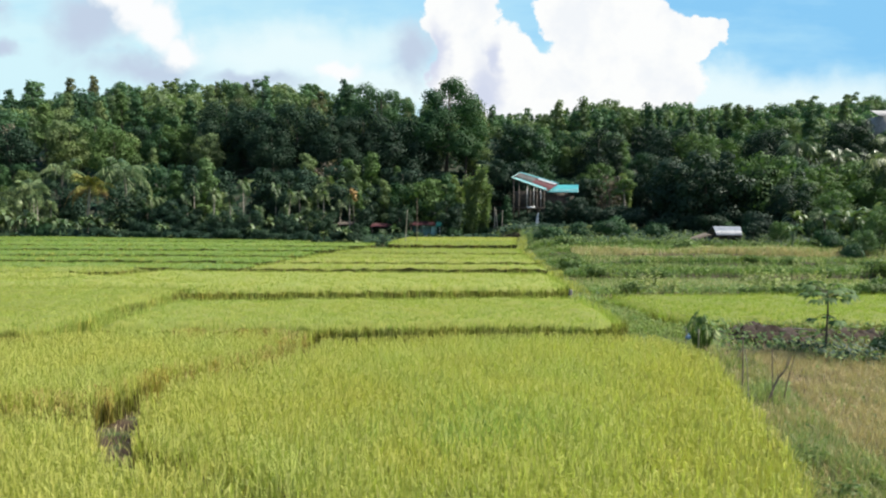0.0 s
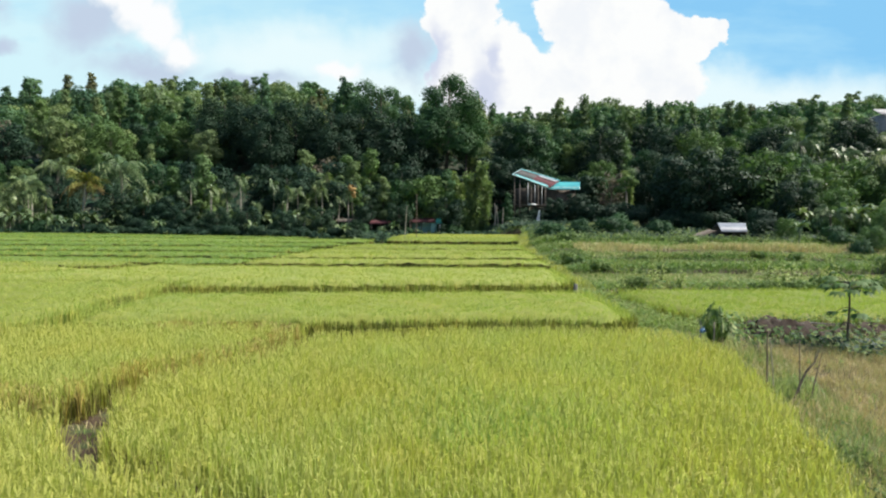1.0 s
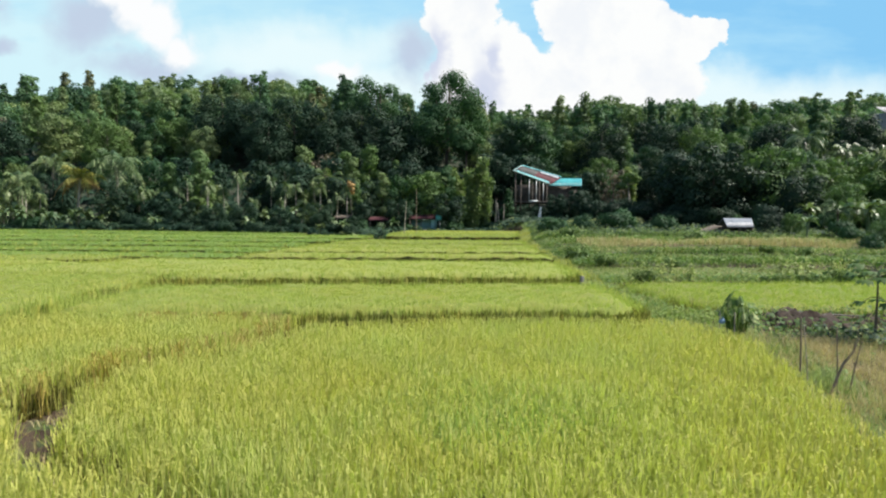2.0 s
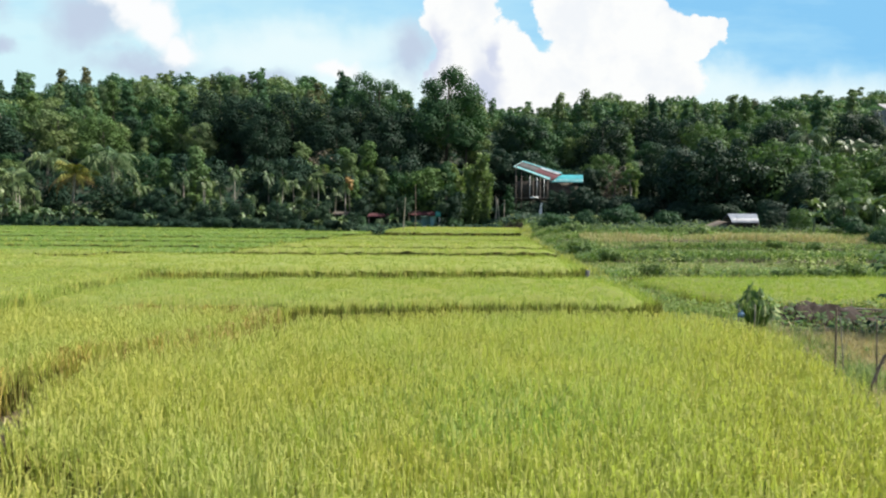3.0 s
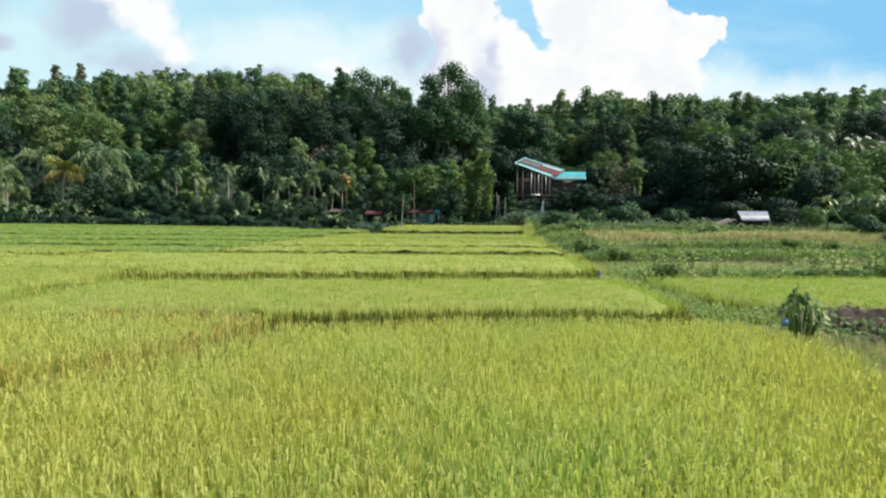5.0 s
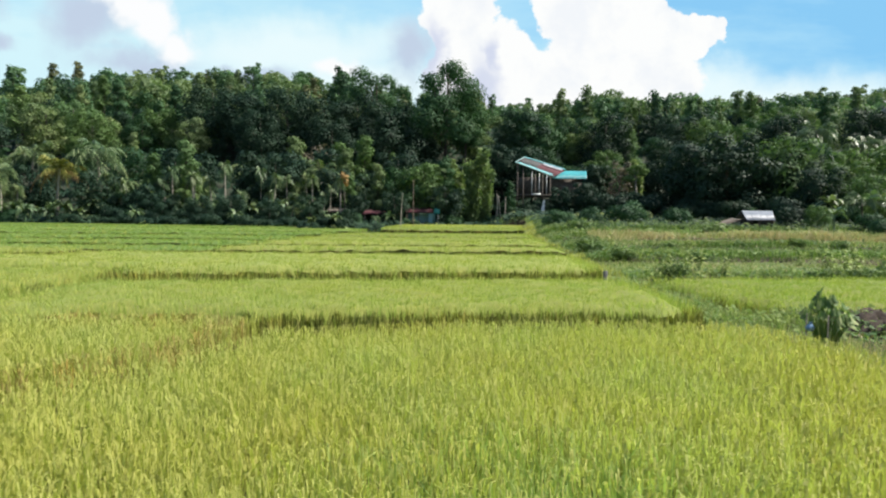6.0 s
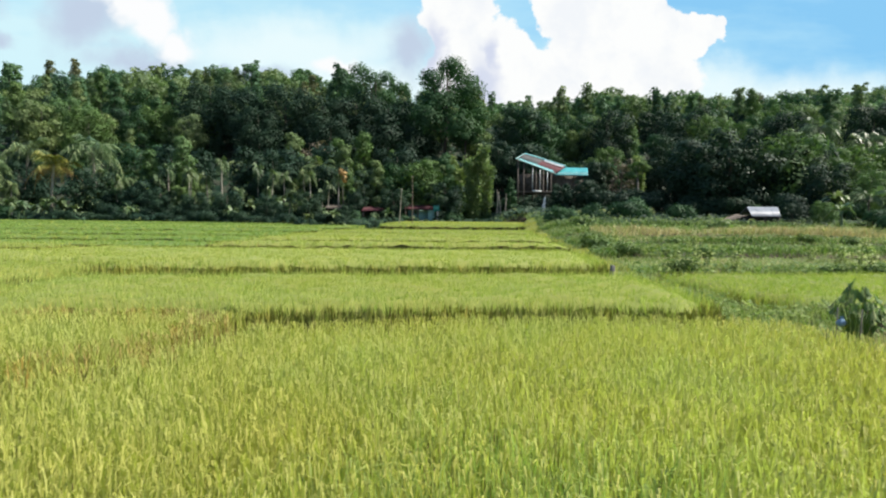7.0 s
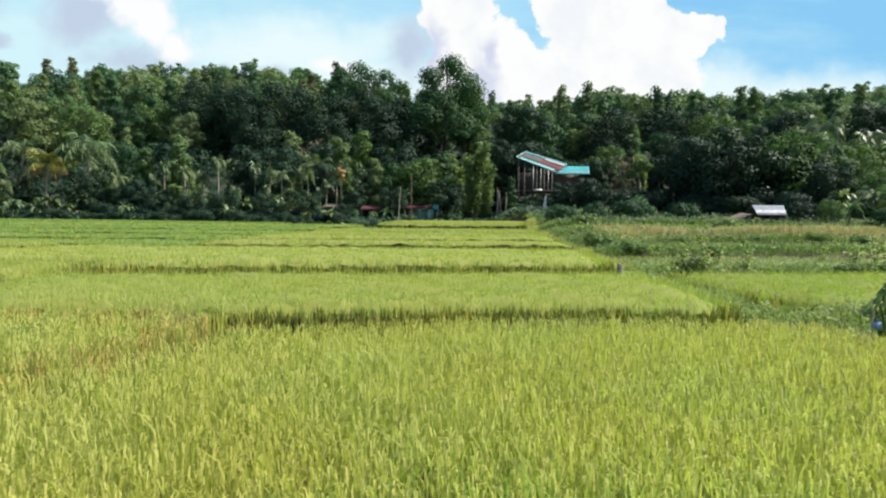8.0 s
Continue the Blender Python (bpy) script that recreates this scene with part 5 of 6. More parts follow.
    # overgrown terraces beyond: dark weeds along each step, paler grass on the flats
    for k, (y0, y1, tall) in enumerate(((32.4, 34.2, 0.5), (40.0, 41.4, 0.6), (45.9, 47.0, 0.6), (57.4, 58.6, 0.7))):
        scatter([(8.5, y0), (46, y0 + 0.6), (46, y1 + 0.6), (8.5, y1)], 33 + k, [("card", 3, 24, tall, 0, 0.1), ("blade", 0, 60, tall, 0.3, 0.035), ("card", 0, 36, tall, 0, 0.1)],
                "dark green weeds along a terrace step", clump=0.9)
    scatter([(8.6, 34.0), (45, 34.6), (46, 40.4), (8.6, 40.2)], 36, [("blade", 2, 90, 0.32, 0.25, 0.026), ("blade", 0, 34, 0.34, 0.28, 0.026), ("blade", 1, 12, 0.34, 0.28, 0.026)],
            "pale green rough grass on an unused terrace", "grass", "grass", 0.55)
    scatter([(8.8, 41.2), (46, 41.8), (48, 46.4), (9.0, 46.2)], 37, [("blade", 0, 40, 0.4, 0.28, 0.032), ("blade", 2, 50, 0.38, 0.25, 0.032), ("card", 0, 8, 0.4, 0, 0.12)],
            "green weeds overgrowing an unused terrace", clump=0.7)
    scatter([(9.4, 46.8), (46, 47.4), (48, 51), (10.0, 51)], 38, [("blade", 2, 44, 0.4, 0.28, 0.036), ("blade", 1, 12, 0.4, 0.28, 0.036), ("blade", 0, 20, 0.4, 0.28, 0.036)],
            "pale rough grass on an upper terrace", "grass", "grass", 0.6)
    scatter([(11.6, 51.0), (24, 51.4), (38, 50.8), (39, 53.6), (26, 53.2), (11.8, 53.0)], 39, [("blade", 1, 95, 0.75, 0.3, 0.035), ("blade", 2, 22, 0.65, 0.3, 0.035), ("blade", 0, 14, 0.6, 0.3, 0.035)],
            "dry brownish grass on an upper terrace", "grass", "grass", 1.0)
    scatter([(11, 54), (44, 51), (60, 56), (58, 57.5), (11, 57.5)], 40, [("blade", 2, 20, 0.6, 0.3, 0.05), ("blade", 0, 24, 0.6, 0.3, 0.05), ("card", 0, 6, 0.6, 0, 0.2)],
            "green rough grass below the field hut", "grass", "grass", 0.6)
    scatter([(10.8, 58), (60, 57), (72, 68), (70, 90), (26, 90), (10.5, 84)], 31, [("card", 6, 9, 0.7, 0, 0.17), ("card", 5, 6, 0.8, 0, 0.2), ("blade", 6, 12, 0.7, 0.35, 0.06), ("blade", 2, 14, 0.6, 0.3, 0.05)],
            "tall green weeds at the foot of the wood", clump=0.7)
    # slot 5 leaves: dark colour in place of the shade below the trees
    scatter([(-84, 79), (-46, 80.4), (-34, 77.2), (-22, 73.8), (-14, 71.9), (-5.4, 70.6), (-4.2, 79), (12, 80.4), (26, 86), (26, 99), (-84, 99)], 32, [("card", 5, 9, 1.0, 0, 0.36), ("card", 6, 2, 0.8, 0, 0.3), ("blade", 6, 5, 0.8, 0.35, 0.08)],
            "undergrowth coloured dark for shade at the foot of the wood", "undergrowth", "undergrowth", 0.5)


def build_bushes():
    """Low bushes dotted over the unused terraces."""
    rng = np.random.default_rng(45)
    first = plant("bush", shrub_shapes(rng, 0.9, 1.0, 520, 0.12), (M["bark"], M["bush"]), "low green bush on an unused terrace", "bush", "bushes on the terraces")
    spots = []
    for k in range(54):
        y = rng.choice((33.2, 33.4, 40.6, 40.8, 46.6, 55.6, 58.2, 60.5)) + rng.uniform(-0.4, 0.4)
        x = 9.2 + (0.72 * y + 4) * rng.uniform(0, 1)
        if 25 < x < 31.5 and 55 < y < 64:
            continue
        spots.append((x, y))
    # clumps by the foot of the terraces and along the rim of the near paddy
    spots += [(9.9, 45.0), (10.6, 46.2), (9.6, 43.2), (11.4, 44.0)]
    rim = [(6.75, 10.7, 0.34), (6.3, 9.1, 0.4), (6.6, 8.4, 0.36), (6.95, 11.6, 0.26), (6.0, 8.0, 0.4), (7.3, 9.6, 0.3)]
    for i, (x, y) in enumerate(spots):
        k = rng.uniform(0.45, 1.15)
        c = copy_thing(first, Matrix.Identity(4)) if i else first
        c.matrix_basis = Matrix.LocRotScale((x, y, gz(x, y) - 0.03), Euler((0, 0, i * 1.3)), (k * 1.2, k, k))
    for x, y, k in rim:
        c = copy_thing(first, Matrix.Identity(4))
        c.matrix_basis = Matrix.LocRotScale((x, y, gz(x, y) - 0.03), Euler((0, 0, x * 3)), (k, k, k * 1.3))


def build_tall_weeds():
    """Upright leafy plants standing out of the weeds beyond the far paddy."""
    rng = np.random.default_rng(46)
    stalk, leaves = Shape(), []
    for j in range(4):
        top = np.array((rng.uniform(-0.25, 0.25), rng.uniform(-0.25, 0.25), rng.uniform(0.8, 1.3)))
        tube(stalk, [(0, 0, -0.1), top * (0.5, 0.5, 0.5), top], [0.022, 0.018, 0.01], 5)
        for k in range(7):
            a, z = k * 2.4 + j, 0.3 + 0.7 * k / 6
            p = top * (z, z, z)
            out = np.array((math.cos(a), math.sin(a), 0.15))
            side = np.array((-math.sin(a), math.cos(a), 0))
            ln = rng.uniform(0.22, 0.36)
            leaf = Shape()
            leaf.add([p, p + out * ln * 0.5 + side * ln * 0.26, p + out * ln - (0, 0, ln * 0.35), p + out * ln * 0.5 - side * ln * 0.26], [(0, 1, 2, 3)])
            leaves.append(leaf)
    ob = plant("tall_weed", (stalk, leaves), (M["weed"], M["sage"]), "upright leafy weed with pale broad leaves", "weed", "tall weeds on the terraces", ("stem", "leaf"))
    for i in range(26):
        y = 33.6 + 5.5 * rng.uniform() + (8 if i % 4 == 0 else 0)
        x = 11 + (0.7 * y - 6) * rng.uniform()
        stand(ob, x, y, i * 2.0, rng.uniform(0.6, 1.1), first=(i == 0))


def build_undergrowth():
    """The floor of the hillside wood: low shrubs past counting, coloured dark for shade."""
    rng = np.random.default_rng(41)
    n = 40000
    y = 96 + 150 * rng.uniform(0, 1, n) ** 0.8
    x = rng.uniform(-1, 1, n) * (0.78 * y + 12)
    z = ground_height(x, y) + rng.uniform(0.1, 2.6, n) * (0.6 + 0.5 * wave(x, y, 0.35, 5.0))
    s = Shape()
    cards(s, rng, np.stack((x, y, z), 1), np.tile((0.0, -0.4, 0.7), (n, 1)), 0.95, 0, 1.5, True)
    thing("undergrowth", s, [M["leaf_dark_shade"]], "undergrowth coloured dark green for shade on the wooded hillside", "undergrowth", "stuff")


def build_earth_bank():
    """A dug bank of dark soil that holds the paddy beside the fallow plot."""
    rng = np.random.default_rng(51)
    xs, prof = np.linspace(10.4, 17.5, 60), np.linspace(0, 1, 12)
    v = []
    for x in xs:
        fade = min(1, (x - 10.4) / 0.8, (17.5 - x) / 1.5)
        for q in prof:
            y = 21.2 + 1.9 * q
            z = gz(10.5, 20.8) - 0.12 + fade * (0.5 * (1 + 0.35 * math.sin(x * 1.7) * math.sin(x * 0.6)) * min(1, q * 2.6) ** 0.7 - 0.25 * max(0, q - 0.6))
            v.append((x + rng.normal(0, 0.03), y + 0.2 * math.sin(x * 2.3) + rng.normal(0, 0.06), z + rng.normal(0, 0.06)))
    w = len(prof)
    i = (np.arange(len(xs) - 1)[:, None] * w + np.arange(w - 1)[None]).ravel()[:, None]
    s = Shape()
    s.add(v, i + [0, w, w + 1, 1])
    thing("earth_bank", s, [M["earth"]], "dug bank of dark brown bare soil", "bank", "structure")


# ---------------------------------------------------------------- single plants by the paddies
def build_taro():
    rng = np.random.default_rng(61)
    stalks, leaves = [], []
    for i in range(70):
        a, r = rng.uniform(0, 6.28), 0.7 * rng.uniform(0.04, 1) ** 0.5
        top = np.array((r * math.cos(a) * 1.1, r * math.sin(a), rng.uniform(0.68, 1.0) * math.sqrt(1 - (r / 0.95) ** 2)))
        stalks.append(tube(Shape(), [(top[0] * 0.2, top[1] * 0.2, -0.1), top * (0.6, 0.6, 0.62), top], [0.02, 0.016, 0.009], 5))
        out = np.array((math.cos(a), math.sin(a), 0.0))
        side = np.array((-math.sin(a), math.cos(a), 0.0))
        size = rng.uniform(0.12, 0.2)
        tip = top + out * size * 1.1 + (0, 0, -size * rng.uniform(0.1, 0.7))
        back = top - out * size * 0.42 + (0, 0, 0.05)
        mid = top + out * size * 0.3 + (0, 0, -0.03)
        leaf = Shape()
        leaves.append(leaf)
        leaf.add([back + side * size * 0.3, top + side * size * 0.55 + (0, 0, -0.05), mid + side * size * 0.42 + (0, 0, -0.06), tip, mid - side * size * 0.42 + (0, 0, -0.06),
                    top - side * size * 0.55 + (0, 0, -0.05), back - side * size * 0.3, top, mid],
                   [(0, 1, 7), (1, 2, 8), (1, 8, 7), (2, 3, 8), (3, 4, 8), (4, 5, 8), (5, 7, 8), (5, 6, 7)])
    ob = base("taro_plant", "bushy taro plant with dark heart-shaped leaves by the ditch", "taro plant")
    for one in stalks:
        part("stalk", one, M["weed"], ob, smooth=True)
    for k, one in enumerate(leaves):
        part("leaf", one, M["sage" if k % 3 == 0 else "bush"], ob)
    ob.matrix_basis = pose(8.5, 19.28, gz(8.5, 19.28) + 0.05, 0, 0, 20) @ Matrix.Diagonal((0.66, 0.66, 1.5, 1))
    # a crumpled bag, gathered at its neck
    s, rings, sides = Shape(), [], 12
    for k, (z, r) in enumerate(((0.0, 0.02), (0.02, 0.12), (0.1, 0.17), (0.2, 0.14), (0.27, 0.06), (0.3, 0.025), (0.35, 0.07))):
        for q in range(sides):
            a = q * 2 * math.pi / sides
            rr = r * (1 + 0.22 * math.sin(3 * a + k) + 0.12 * math.sin(5 * a - 2 * k))
            rings.append((rr * math.cos(a), rr * 0.8 * math.sin(a), z + 0.012 * math.sin(4 * a + k)))
    s.add(rings, [(k * sides + q, k * sides + (q + 1) % sides, (k + 1) * sides + (q + 1) % sides, (k + 1) * sides + q) for k in range(6) for q in range(sides)])
    bag = thing("plastic_bag", s, [M["blue"]], "faded blue plastic bag tied to a stake by the taro", "bag")
    bag.matrix_basis = pose(7.98, 19.02, gz(7.98, 19.02) + 0.7, 6, 8, 5) @ Matrix.Diagonal((0.52, 0.52, 0.52, 1))


def build_papaya():
    rng = np.random.default_rng(62)
    trunk, leaves = Shape(), []
    tube(trunk, [(0, 0, -0.1), (0.02, 0, 0.7), (0.05, 0.02, 1.4), (0.03, 0.02, 2.0)], [0.04, 0.034, 0.028, 0.02], 8)
    for i in range(20):
        a, f = i * 2.4, i / 19
        out = np.array((math.cos(a), math.sin(a), 0))
        side = np.array((-math.sin(a), math.cos(a), 0))
        start = np.array((0.04, 0.02, (1.25 + 0.6 * f) if i < 4 else (1.7 + 0.32 * f)))
        ln, rise = (0.4, -0.7) if i < 4 else (rng.uniform(0.4, 0.8), -0.15 + 0.9 * f)
        hub = start + out * ln * 0.85 + (0, 0, ln * rise * 0.6)
        tube(trunk, [start, start * 0.5 + hub * 0.5 + (0, 0, 0.05), hub], [0.014, 0.011, 0.008], 4)
        leaf = Shape()
        leaves.append(leaf)
        for k in range(7):
            b = (k - 3) * 0.48
            d = out * math.cos(b) + side * math.sin(b)
            sd = -out * math.sin(b) + side * math.cos(b)
            l2 = 0.36 * (1 - 0.06 * abs(k - 3)) * rng.uniform(0.85, 1.1)
            tip = hub + d * l2 + (0, 0, -l2 * rng.uniform(0.25, 0.7))
            m1 = hub + d * l2 * 0.55 + (0, 0, -0.02)
            leaf.add([hub, m1 + sd * 0.085, tip, m1 - sd * 0.085, m1 + (0, 0, 0.015)], [(0, 1, 4), (1, 2, 4), (2, 3, 4), (3, 0, 4)])
    ob = base("papaya_tree", "young papaya tree with drooping fingered leaves", "papaya tree")
    part("trunk", trunk, M["bark"], ob, smooth=True)
    for one in leaves:
        part("leaf", one, M["leaf_olive"], ob)
    ob.matrix_basis = pose(12.85, 19.85, gz(12.85, 19.85) + 0.1)


def build_stakes():
    rng = np.random.default_rng(63)

    def stake(x, y, height, r, lean, label, mat, sink=0.1):
        s = Shape()
        tube(s, [(0, 0, -sink), (lean * 0.4 + 0.01, 0.01, height * 0.5), (lean, 0, height)], [r, r * 0.9, r * 0.75], 6)
        ob = thing("stake", s, [M[mat]], label, "stake", group="stakes in the grass", smooth=True)
        ob.matrix_basis = pose(x, y, gz(x, y))

    stake(7.3, 14.2, 1.62, 0.02, -0.02, "dark upright wooden stake beside the rice", "dead_wood")
    stake(7.42, 14.1, 1.5, 0.012, -0.14, "thin pale stake leaning on a darker one", "pale_bark")
    stake(7.85, 13.9, 1.5, 0.015, -0.05, "slim dark stake standing in dry grass", "dead_wood")
    stake(8.2, 18.75, 1.05, 0.018, 0.01, "thin pale stake in front of the taro", "pale_bark")
    stake(7.95, 19.08, 1.05, 0.018, 0.01, "thin pale stake with a bag tied to it", "pale_bark")
    stake(-3.1, 67.9, 4.1, 0.05, 0.25, "tall pale pole at the end of a paddy", "pale_bark")
    stake(-1.82, 68.3, 5.4, 0.045, 0.0, "tall straight dark pole at the end of a paddy", "dead_wood")
    s = Shape()
    tube(s, [(-0.3, 0, -0.75), (0, 0, -0.05), (0.2, 0.03, 0.25), (0.42, 0, 0.5), (0.62, 0.05, 0.82)], [0.03, 0.03, 0.027, 0.02, 0.01], 6)
    tube(s, [(0.2, 0.03, 0.25), (0.46, 0.1, 0.4), (0.66, 0.12, 0.62)], [0.02, 0.014, 0.007], 5)
    tube(s, [(0.42, 0, 0.5), (0.38, -0.05, 0.68), (0.44, -0.05, 0.86)], [0.014, 0.01, 0.005], 5)
    tube(s, [(0.3, 0.02, -0.75), (0.5, 0, 0.2), (0.66, 0.0, 0.75)], [0.02, 0.016, 0.009], 5)
    ob = thing("dead_branch", s, [M["dead_wood"]], "forked dead branch stuck in dry grass", "branch", smooth=True)
    ob.matrix_basis = pose(7.85, 13.9, gz(7.85, 13.9) + 0.62, 0, 0, 8) @ Matrix.Diagonal((0.75, 1, 0.82, 1))
    s = Shape()
    box(s, (-0.08, -0.06, -0.5), (0.08, 0.06, 0.38), bevel=0.015)
    ob = thing("marker_post", s, [M["grey_post"]], "short grey concrete marker post on a paddy corner", "post")
    ob.matrix_basis = pose(6.72, 29.9, gz(6.72, 29.9) + 0.42, 0, 4, 12)
    s = Shape()
    tube(s, [(0, 0, 0), (0.55, 0.05, 0.03), (1.3, 0.02, 0.0)], [0.035, 0.03, 0.022], 7)
    ob = thing("log", s, [M["palm_bark"]], "thin grey log lying on the earth bank", "log", smooth=True)
    ob.matrix_basis = pose(12.6, 22.0, gz(12.6, 21) + 0.46)


# ---------------------------------------------------------------- houses
def beam(s, a, b, r, slot=0):
    return tube(s, [a, b], [r, r], 4, slot)


def sheeted(name, a, b, c, d, count, ribs, mat, parent, label, rib=0.035):
    """A pitched roof: battens below, and overlapping ribbed metal sheets laid side by side."""
    a, b, c, d = (np.array(q, float) for q in (a, b, c, d))
    s = Shape()
    for w in (0.08, 0.5, 0.92):
        beam(s, a * (1 - w) + d * w - (0, 0, 0.09), b * (1 - w) + c * w - (0, 0, 0.09), 0.05)
    roof = part(name, s, M["timber"], parent)
    for k in range(count):
        u, v = k / count, (k + 1.03) / count
        lift = np.array((0, 0, 0.006 * (k % 2)))
        part("sheet", sheet(Shape(), a + (b - a) * u + lift, a + (b - a) * v + lift, d + (c - d) * v + lift, d + (c - d) * u + lift, ribs, rib), mat, roof, label)
    return roof


def build_stilt_house():
    g = gz(14.5, 91)
    ob = base("stilt_house", "tall unfinished stilt house with teal and red metal roofs", "house")
    a, b, c, d = (np.array(q) for q in ((11.1, 89.0, 10.25), (12.7, 92.0, 11.2), (18.9, 94.6, 9.75), (16.6, 90.8, 8.5)))

    def on(u, w):
        return (a * (1 - u) + d * u) * (1 - w) + (b * (1 - u) + c * u) * w

    up = np.array((0, -0.03, 0.06))
    roof = sheeted("roof", on(0, 0), on(1, 0), on(1, 1), on(0, 1), 6, 3, M["red"], ob, "dull red metal sheet")
    part("roof_edge", beam(beam(Shape(), on(-0.01, 0) + up, on(1, 0) + up, 0.07), on(0, 0) + up, on(0, 1) + up, 0.07), M["pale_teal"], roof, "faded teal roof edging")
    part("roof_panel", sheet(Shape(), on(0.03, 0.22) + up, on(0.47, 0.22) + up, on(0.47, 0.94) + up, on(0.03, 0.94) + up, 6, 0.03), M["dark_sheet"], roof, "dark bare roof boards")
    part("ridge_cap", beam(Shape(), on(0, 1) + up, on(1.0, 1) + up, 0.14), M["teal"], roof, "teal ridge capping")
    part("roof_panel", sheet(Shape(), on(0.5, 0.74) + 2 * up, on(0.98, 0.74) + 2 * up, on(0.98, 0.92) + 2 * up, on(0.5, 0.92) + 2 * up, 8, 0.03), M["zinc"], roof, "bare pale metal roofing sheets")
    part("roof_panel", sheet(Shape(), on(0.05, 0.05) + up, on(0.93, 0.05) + up, on(0.93, 0.2) + up, on(0.05, 0.2) + up, 8, 0.03), M["teal"], roof, "teal metal roofing sheets")
    sheeted("wing_roof", (16.6, 91.6, 8.35), (21.3, 91.6, 8.35), (22.1, 95.0, 9.65), (17.4, 95.0, 9.65), 6, 3, M["teal"], ob, "bright teal metal sheet")
    sheeted("wing_roof", (21.3, 98.4, 8.35), (16.6, 98.4, 8.35), (17.4, 95.0, 9.65), (22.1, 95.0, 9.65), 6, 3, M["teal"], ob, "bright teal metal sheet")
    s = Shape()
    s.add([(20.95, 92.2, 8.4), (20.95, 97.8, 8.4), (20.95, 95, 9.55), (21.1, 92.2, 8.4), (21.1, 97.8, 8.4), (21.1, 95, 9.55)], [(0, 2, 1), (3, 4, 5)])
    s.add([(20.95, 92.2, 8.4), (20.95, 97.8, 8.4), (20.95, 95, 9.55), (21.1, 92.2, 8.4), (21.1, 97.8, 8.4), (21.1, 95, 9.55)], [(0, 1, 4, 3), (1, 2, 5, 4), (2, 0, 3, 5)])
    part("gable", s, M["white"], ob, "white gable end")
    part("floor", box(Shape(), (11.6, 89.8, 5.85), (20.9, 97.4, 6.1)), M["timber"], ob)
    part("wall", box(Shape(), (12.2, 93.6, 6.1), (16.8, 93.75, 8.6)), M["timber"], ob, "dark plank back wall")
    part("wing_wall", box(Shape(), (16.9, 92.5, 6.1), (20.9, 97.5, 8.4)), M["timber"], ob, "dark plank wall of the wing")
    for x, y, z in ((11.5, 89.6, 10.0), (12.3, 89.8, 9.9), (11.9, 92.6, 10.4), (14.0, 90.2, 9.3), (15.0, 90.3, 9.0), (16.1, 90.6, 8.6), (18.2, 92.4, 8.4), (19.6, 92.4, 8.4), (20.8, 92.4, 8.4), (14.2, 94, 9.5), (17.0, 94, 9.0), (20.8, 97.4, 8.4)):
        part("post", box(Shape(), (x - 0.07, y - 0.07, g - 1.0), (x + 0.07, y + 0.07, z)), M["timber"], ob, "slender upright post")
    for x in (13.5, 14.5, 15.5):
        part("stud", box(Shape(), (x - 0.035, 89.9, 6.1), (x + 0.035, 90.0, 9.2 - (x - 13.5) * 0.25)), M["white"], ob, "pale slim stud")
    part("rail", box(Shape(), (13.5, 89.75, 6.0), (14.7, 89.88, 6.22)), M["white"], ob, "white painted rail")
    stair = part("stair", beam(beam(Shape(), (16.9, 90.3, g), (16.9, 93.0, g + 2.7), 0.05), (17.8, 90.3, g), (17.8, 93.0, g + 2.7), 0.05), M["timber"], ob)
    for k in range(9):
        z = g + 0.1 + k * 0.3
        part("tread", box(Shape(), (16.9, 90.3 + k * 0.3, z), (17.8, 90.6 + k * 0.3, z + 0.05)), M["timber"], stair)
    # pale poles leant together beside the house
    rack = base("leaning_poles", "pale wooden poles leant together beside the stilt house", "poles")
    for x, dx, h in ((8.2, 0.5, 3.6), (8.6, -0.15, 3.9), (9.0, -0.35, 3.4), (9.5, 0.1, 3.0)):
        part("pole", tube(Shape(), [(x, 86.4, gz(x, 86.4) - 0.1), (x + dx, 86.6, gz(x, 86.4) + h)], [0.06, 0.045], 6), M["pale_bark"], rack, smooth=True)
    # pale sacking hung on a post below the house
    s = Shape()
    tube(s, [(0, 0, -0.3), (0.03, 0, 1.4), (0.05, 0, 2.7)], [0.04, 0.035, 0.03], 5)
    for k in range(3):
        z = 0.35 + 0.55 * k
        s.add([(-0.42 + 0.12 * k, -0.05, z), (0.02, -0.09, z - 0.1), (0.12, -0.06, z + 0.55), (-0.2 + 0.1 * k, -0.03, z + 0.62), (-0.15, -0.16, z + 0.25)], [(0, 1, 4), (1, 2, 4), (2, 3, 4), (3, 0, 4)], 1)
    cl = thing("hung_sacking", s, [M["timber"], M["white"]], "white sacking hung on a post below the stilt house", "sacking")
    cl.matrix_basis = pose(14.7, 87.4, gz(14.7, 87.4)) @ Matrix.Diagonal((1.25, 1, 1.1, 1))


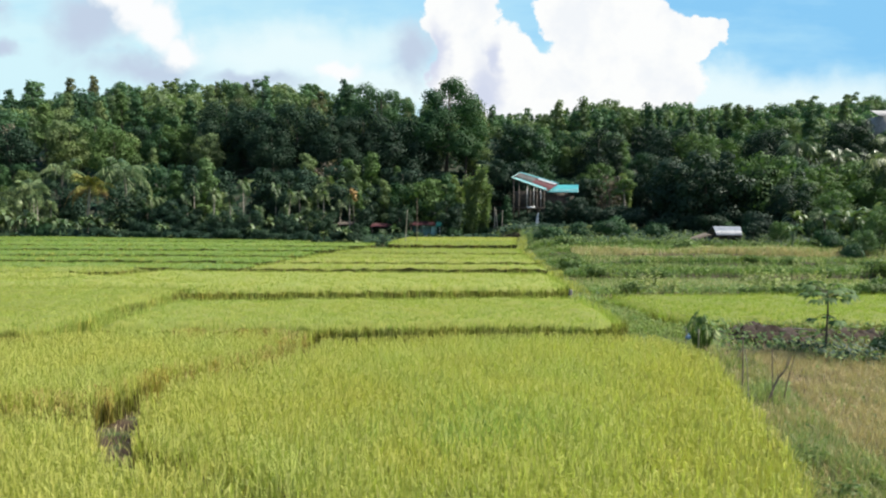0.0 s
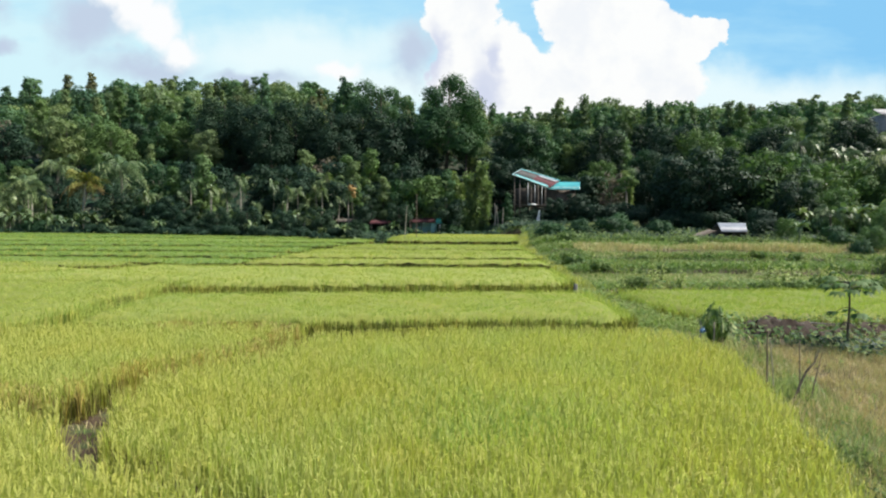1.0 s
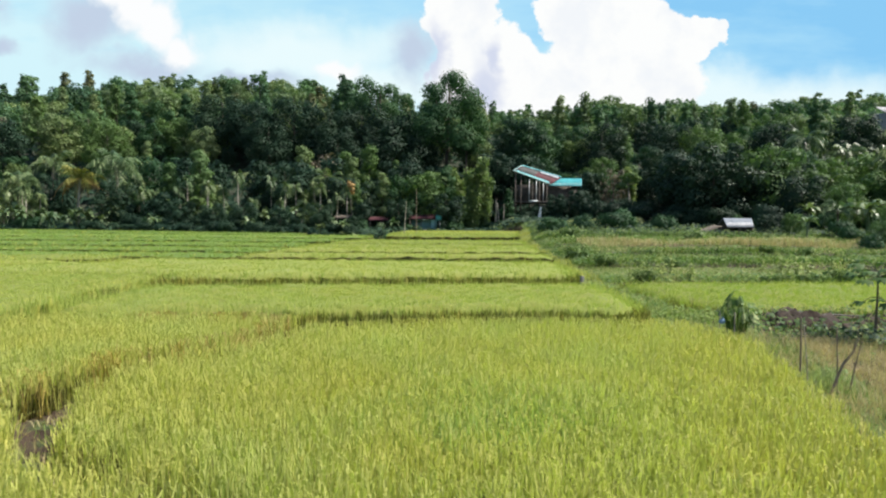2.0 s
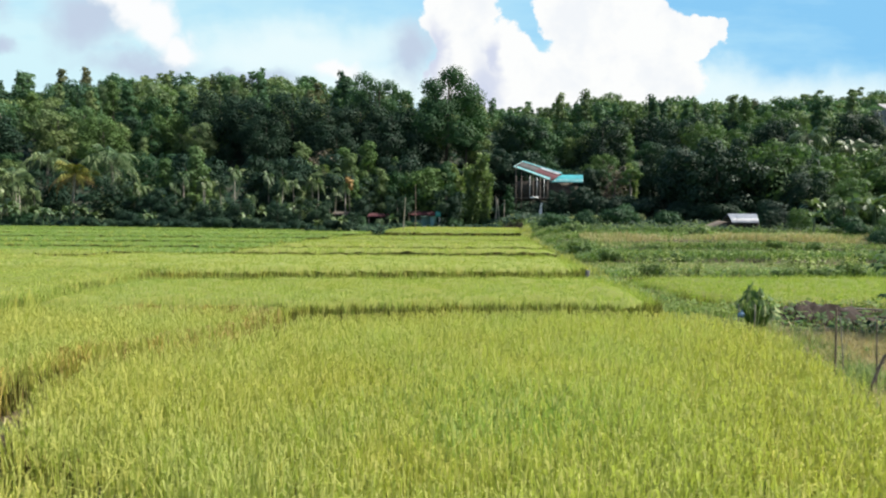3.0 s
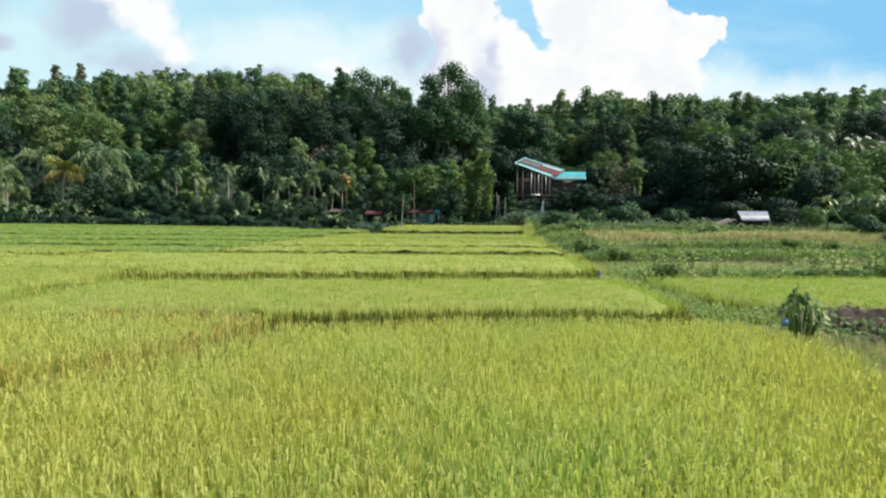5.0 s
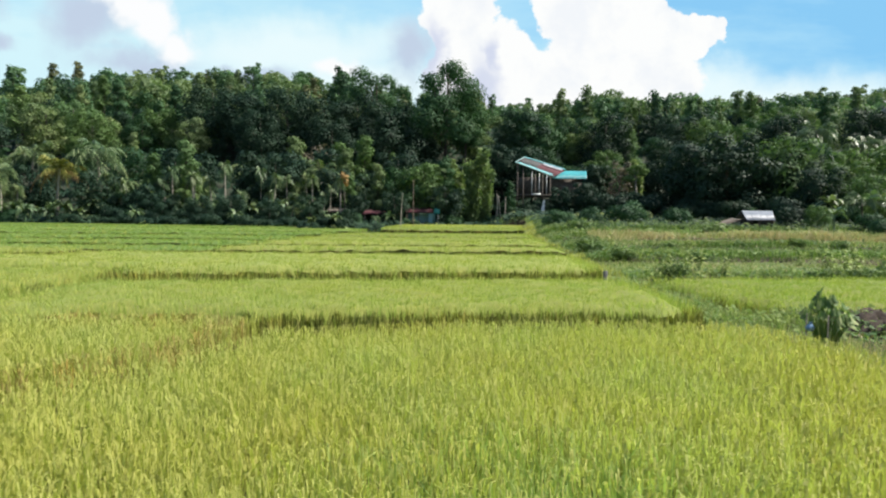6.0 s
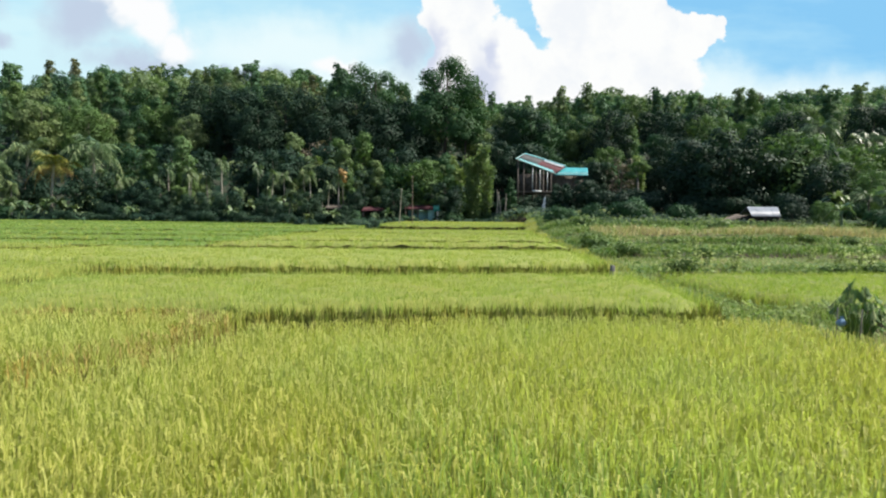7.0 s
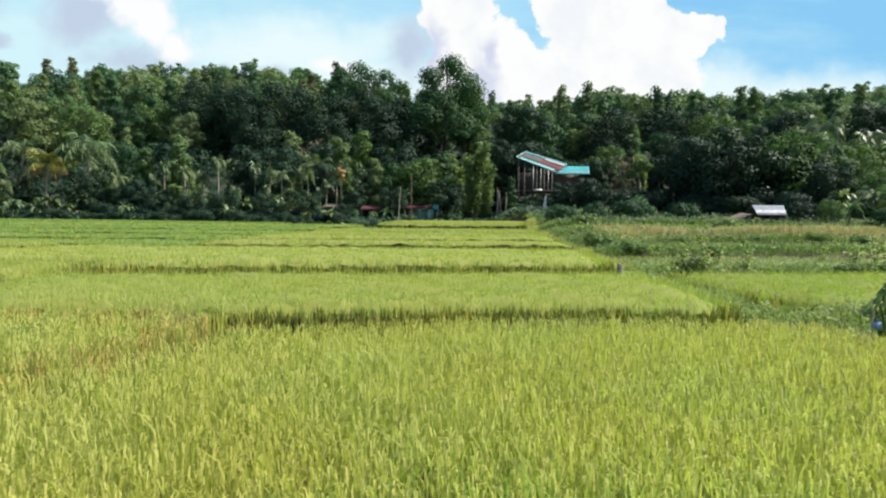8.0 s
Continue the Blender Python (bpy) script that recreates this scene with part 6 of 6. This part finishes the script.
def build_roadside_shed():
    ob = base("shed", "low shed with red metal roof and mint green wall", "shed")
    y, g = 84.2, gz(-1, 84)
    sheeted("roof", (-3.3, y - 0.4, 3.5), (0.9, y - 0.4, 3.5), (0.8, y + 2.0, 4.2), (-3.2, y + 2.0, 4.2), 5, 4, M["red"], ob, "faded red metal sheet")
    part("wall", box(Shape(), (-2.9, y + 0.9, g - 0.1), (0.4, y + 1.1, 3.7)), M["mint"], ob, "mint green wall")
    part("back_wall", box(Shape(), (-3.1, y + 1.7, g - 0.1), (0.7, y + 1.85, 4.0)), M["timber"], ob)
    part("corner_wall", box(Shape(), (-0.35, y, g - 0.1), (0.5, y + 0.9, 3.5), bevel=0.02), M["mint"], ob, "mint green corner pier")
    for x in (-3.1, -1.6):
        part("post", box(Shape(), (x - 0.06, y - 0.3, g - 0.1), (x + 0.06, y - 0.18, 3.55)), M["timber"], ob)
    part("post", box(Shape(), (0.72, y - 0.3, g - 0.1), (0.92, y - 0.1, 3.9)), M["white"], ob, "white corner post")
    part("sign_board", box(Shape(), (0.3, y - 0.5, 3.3), (1.05, y - 0.42, 4.0), bevel=0.01), M["teal"], ob, "teal board on the roof corner")
    s = Shape()
    box(s, (-2.2, y - 0.1, 2.0), (-0.5, y + 0.2, 2.12))
    part("counter", s, M["white"], ob, "pale counter shelf")
    can = base("canopy", "small faded red canopy on thin posts", "canopy")
    part("roof", sheet(Shape(), (-8.6, 83.6, 3.25), (-5.6, 83.6, 3.25), (-5.8, 85.2, 3.75), (-8.4, 85.2, 3.75), 8, 0.03), M["red"], can, "faded red sheet roof")
    for x, yy, z in ((-8.3, 83.7, 3.2), (-5.9, 83.7, 3.2), (-8.2, 85.1, 3.6), (-6.0, 85.1, 3.6)):
        part("post", box(Shape(), (x - 0.05, yy - 0.05, gz(-7, 84) - 0.1), (x + 0.05, yy + 0.05, z)), M["timber"], can)
    tank = base("grey_shelter", "small grey sheet-roofed shelter under the trees", "shelter")
    part("roof", sheet(Shape(), (-13.2, 83.8, 3.5), (-10.6, 83.8, 3.5), (-10.8, 85.6, 4.0), (-13.0, 85.6, 4.0), 7, 0.03), M["timber"], tank, "dark weathered roof")
    for x in (-13.0, -10.8):
        part("post", box(Shape(), (x - 0.05, 83.9, gz(-12, 84) - 0.1), (x + 0.05, 84.0, 3.5)), M["timber"], tank)


def build_field_hut():
    g = gz(29, 61)
    ob = base("field_hut", "small field hut with a pale metal sheet roof", "hut")
    sheeted("roof", (27.66, 60.2, 2.95), (30.18, 60.2, 2.95), (30.7, 61.7, 3.8), (27.95, 61.7, 3.8), 4, 3, M["zinc"], ob, "pale bluish-white metal sheet", 0.006)
    sheeted("back_roof", (30.7, 63.2, 3.0), (28.0, 63.2, 3.0), (27.95, 61.72, 3.8), (30.7, 61.72, 3.8), 4, 3, M["zinc"], ob, "pale bluish-white metal sheet", 0.006)
    part("wall", box(Shape(), (27.9, 62.6, g - 0.1), (30.2, 62.7, 3.1)), M["timber"], ob, "dark timber wall")
    part("side_wall", box(Shape(), (30.1, 60.6, g - 0.1), (30.2, 62.6, 3.0)), M["timber"], ob)
    for x, y in ((27.9, 60.5), (30.2, 60.5), (29.0, 60.5)):
        part("post", box(Shape(), (x - 0.06, y - 0.06, g - 0.1), (x + 0.06, y + 0.06, 3.05)), M["timber"], ob)
    part("bench", box(Shape(), (28.1, 60.7, g + 0.5), (29.9, 61.3, g + 0.58)), M["timber"], ob)
    part("lean_to", sheet(Shape(), (25.6, 60.8, 2.35), (27.4, 60.6, 3.0), (27.4, 62.4, 3.15), (25.6, 62.4, 2.5), 5, 0.03), M["dead_wood"], ob, "sagging dark thatch lean-to")
    for x in (25.8, 26.9):
        part("prop", box(Shape(), (x - 0.04, 60.9, gz(26, 61) - 0.1), (x + 0.04, 61.0, 2.35 + (x - 25.6) * 0.33)), M["timber"], ob)
    hill = base("hill_house", "small pale-roofed house among trees on the hill", "house")
    x, y = 126.5, 172.0
    z = gz(x, y)
    part("wall", box(Shape(), (x - 3, y, z - 1), (x + 4, y + 5, z + 9.4)), M["concrete"], hill)
    part("roof", sheet(Shape(), (x - 3.6, y - 0.6, z + 9.3), (x + 4.6, y - 0.6, z + 9.3), (x + 4.6, y + 3, z + 11.4), (x - 3.6, y + 3, z + 11.4), 12, 0.05), M["concrete"], hill, "pale grey metal roof")


# ---------------------------------------------------------------- build
build_backdrop()
build_ground()
for i, (fname, level, poly) in enumerate(FIELDS):
    build_rice(level, poly, 100 + i, "green" if fname.startswith("far_left") else "late" if fname == "right" else "mid" if fname in ("second", "second_left", "third", "third_left", "third_upper_left", "fourth", "fifth", "sixth", "seventh", "eighth") else "")
build_woods()
build_undergrowth()
build_stilt_house()
build_roadside_shed()
build_field_hut()
build_earth_bank()
build_weeds()
build_bushes()
build_tall_weeds()
build_taro()
build_papaya()
build_stakes()
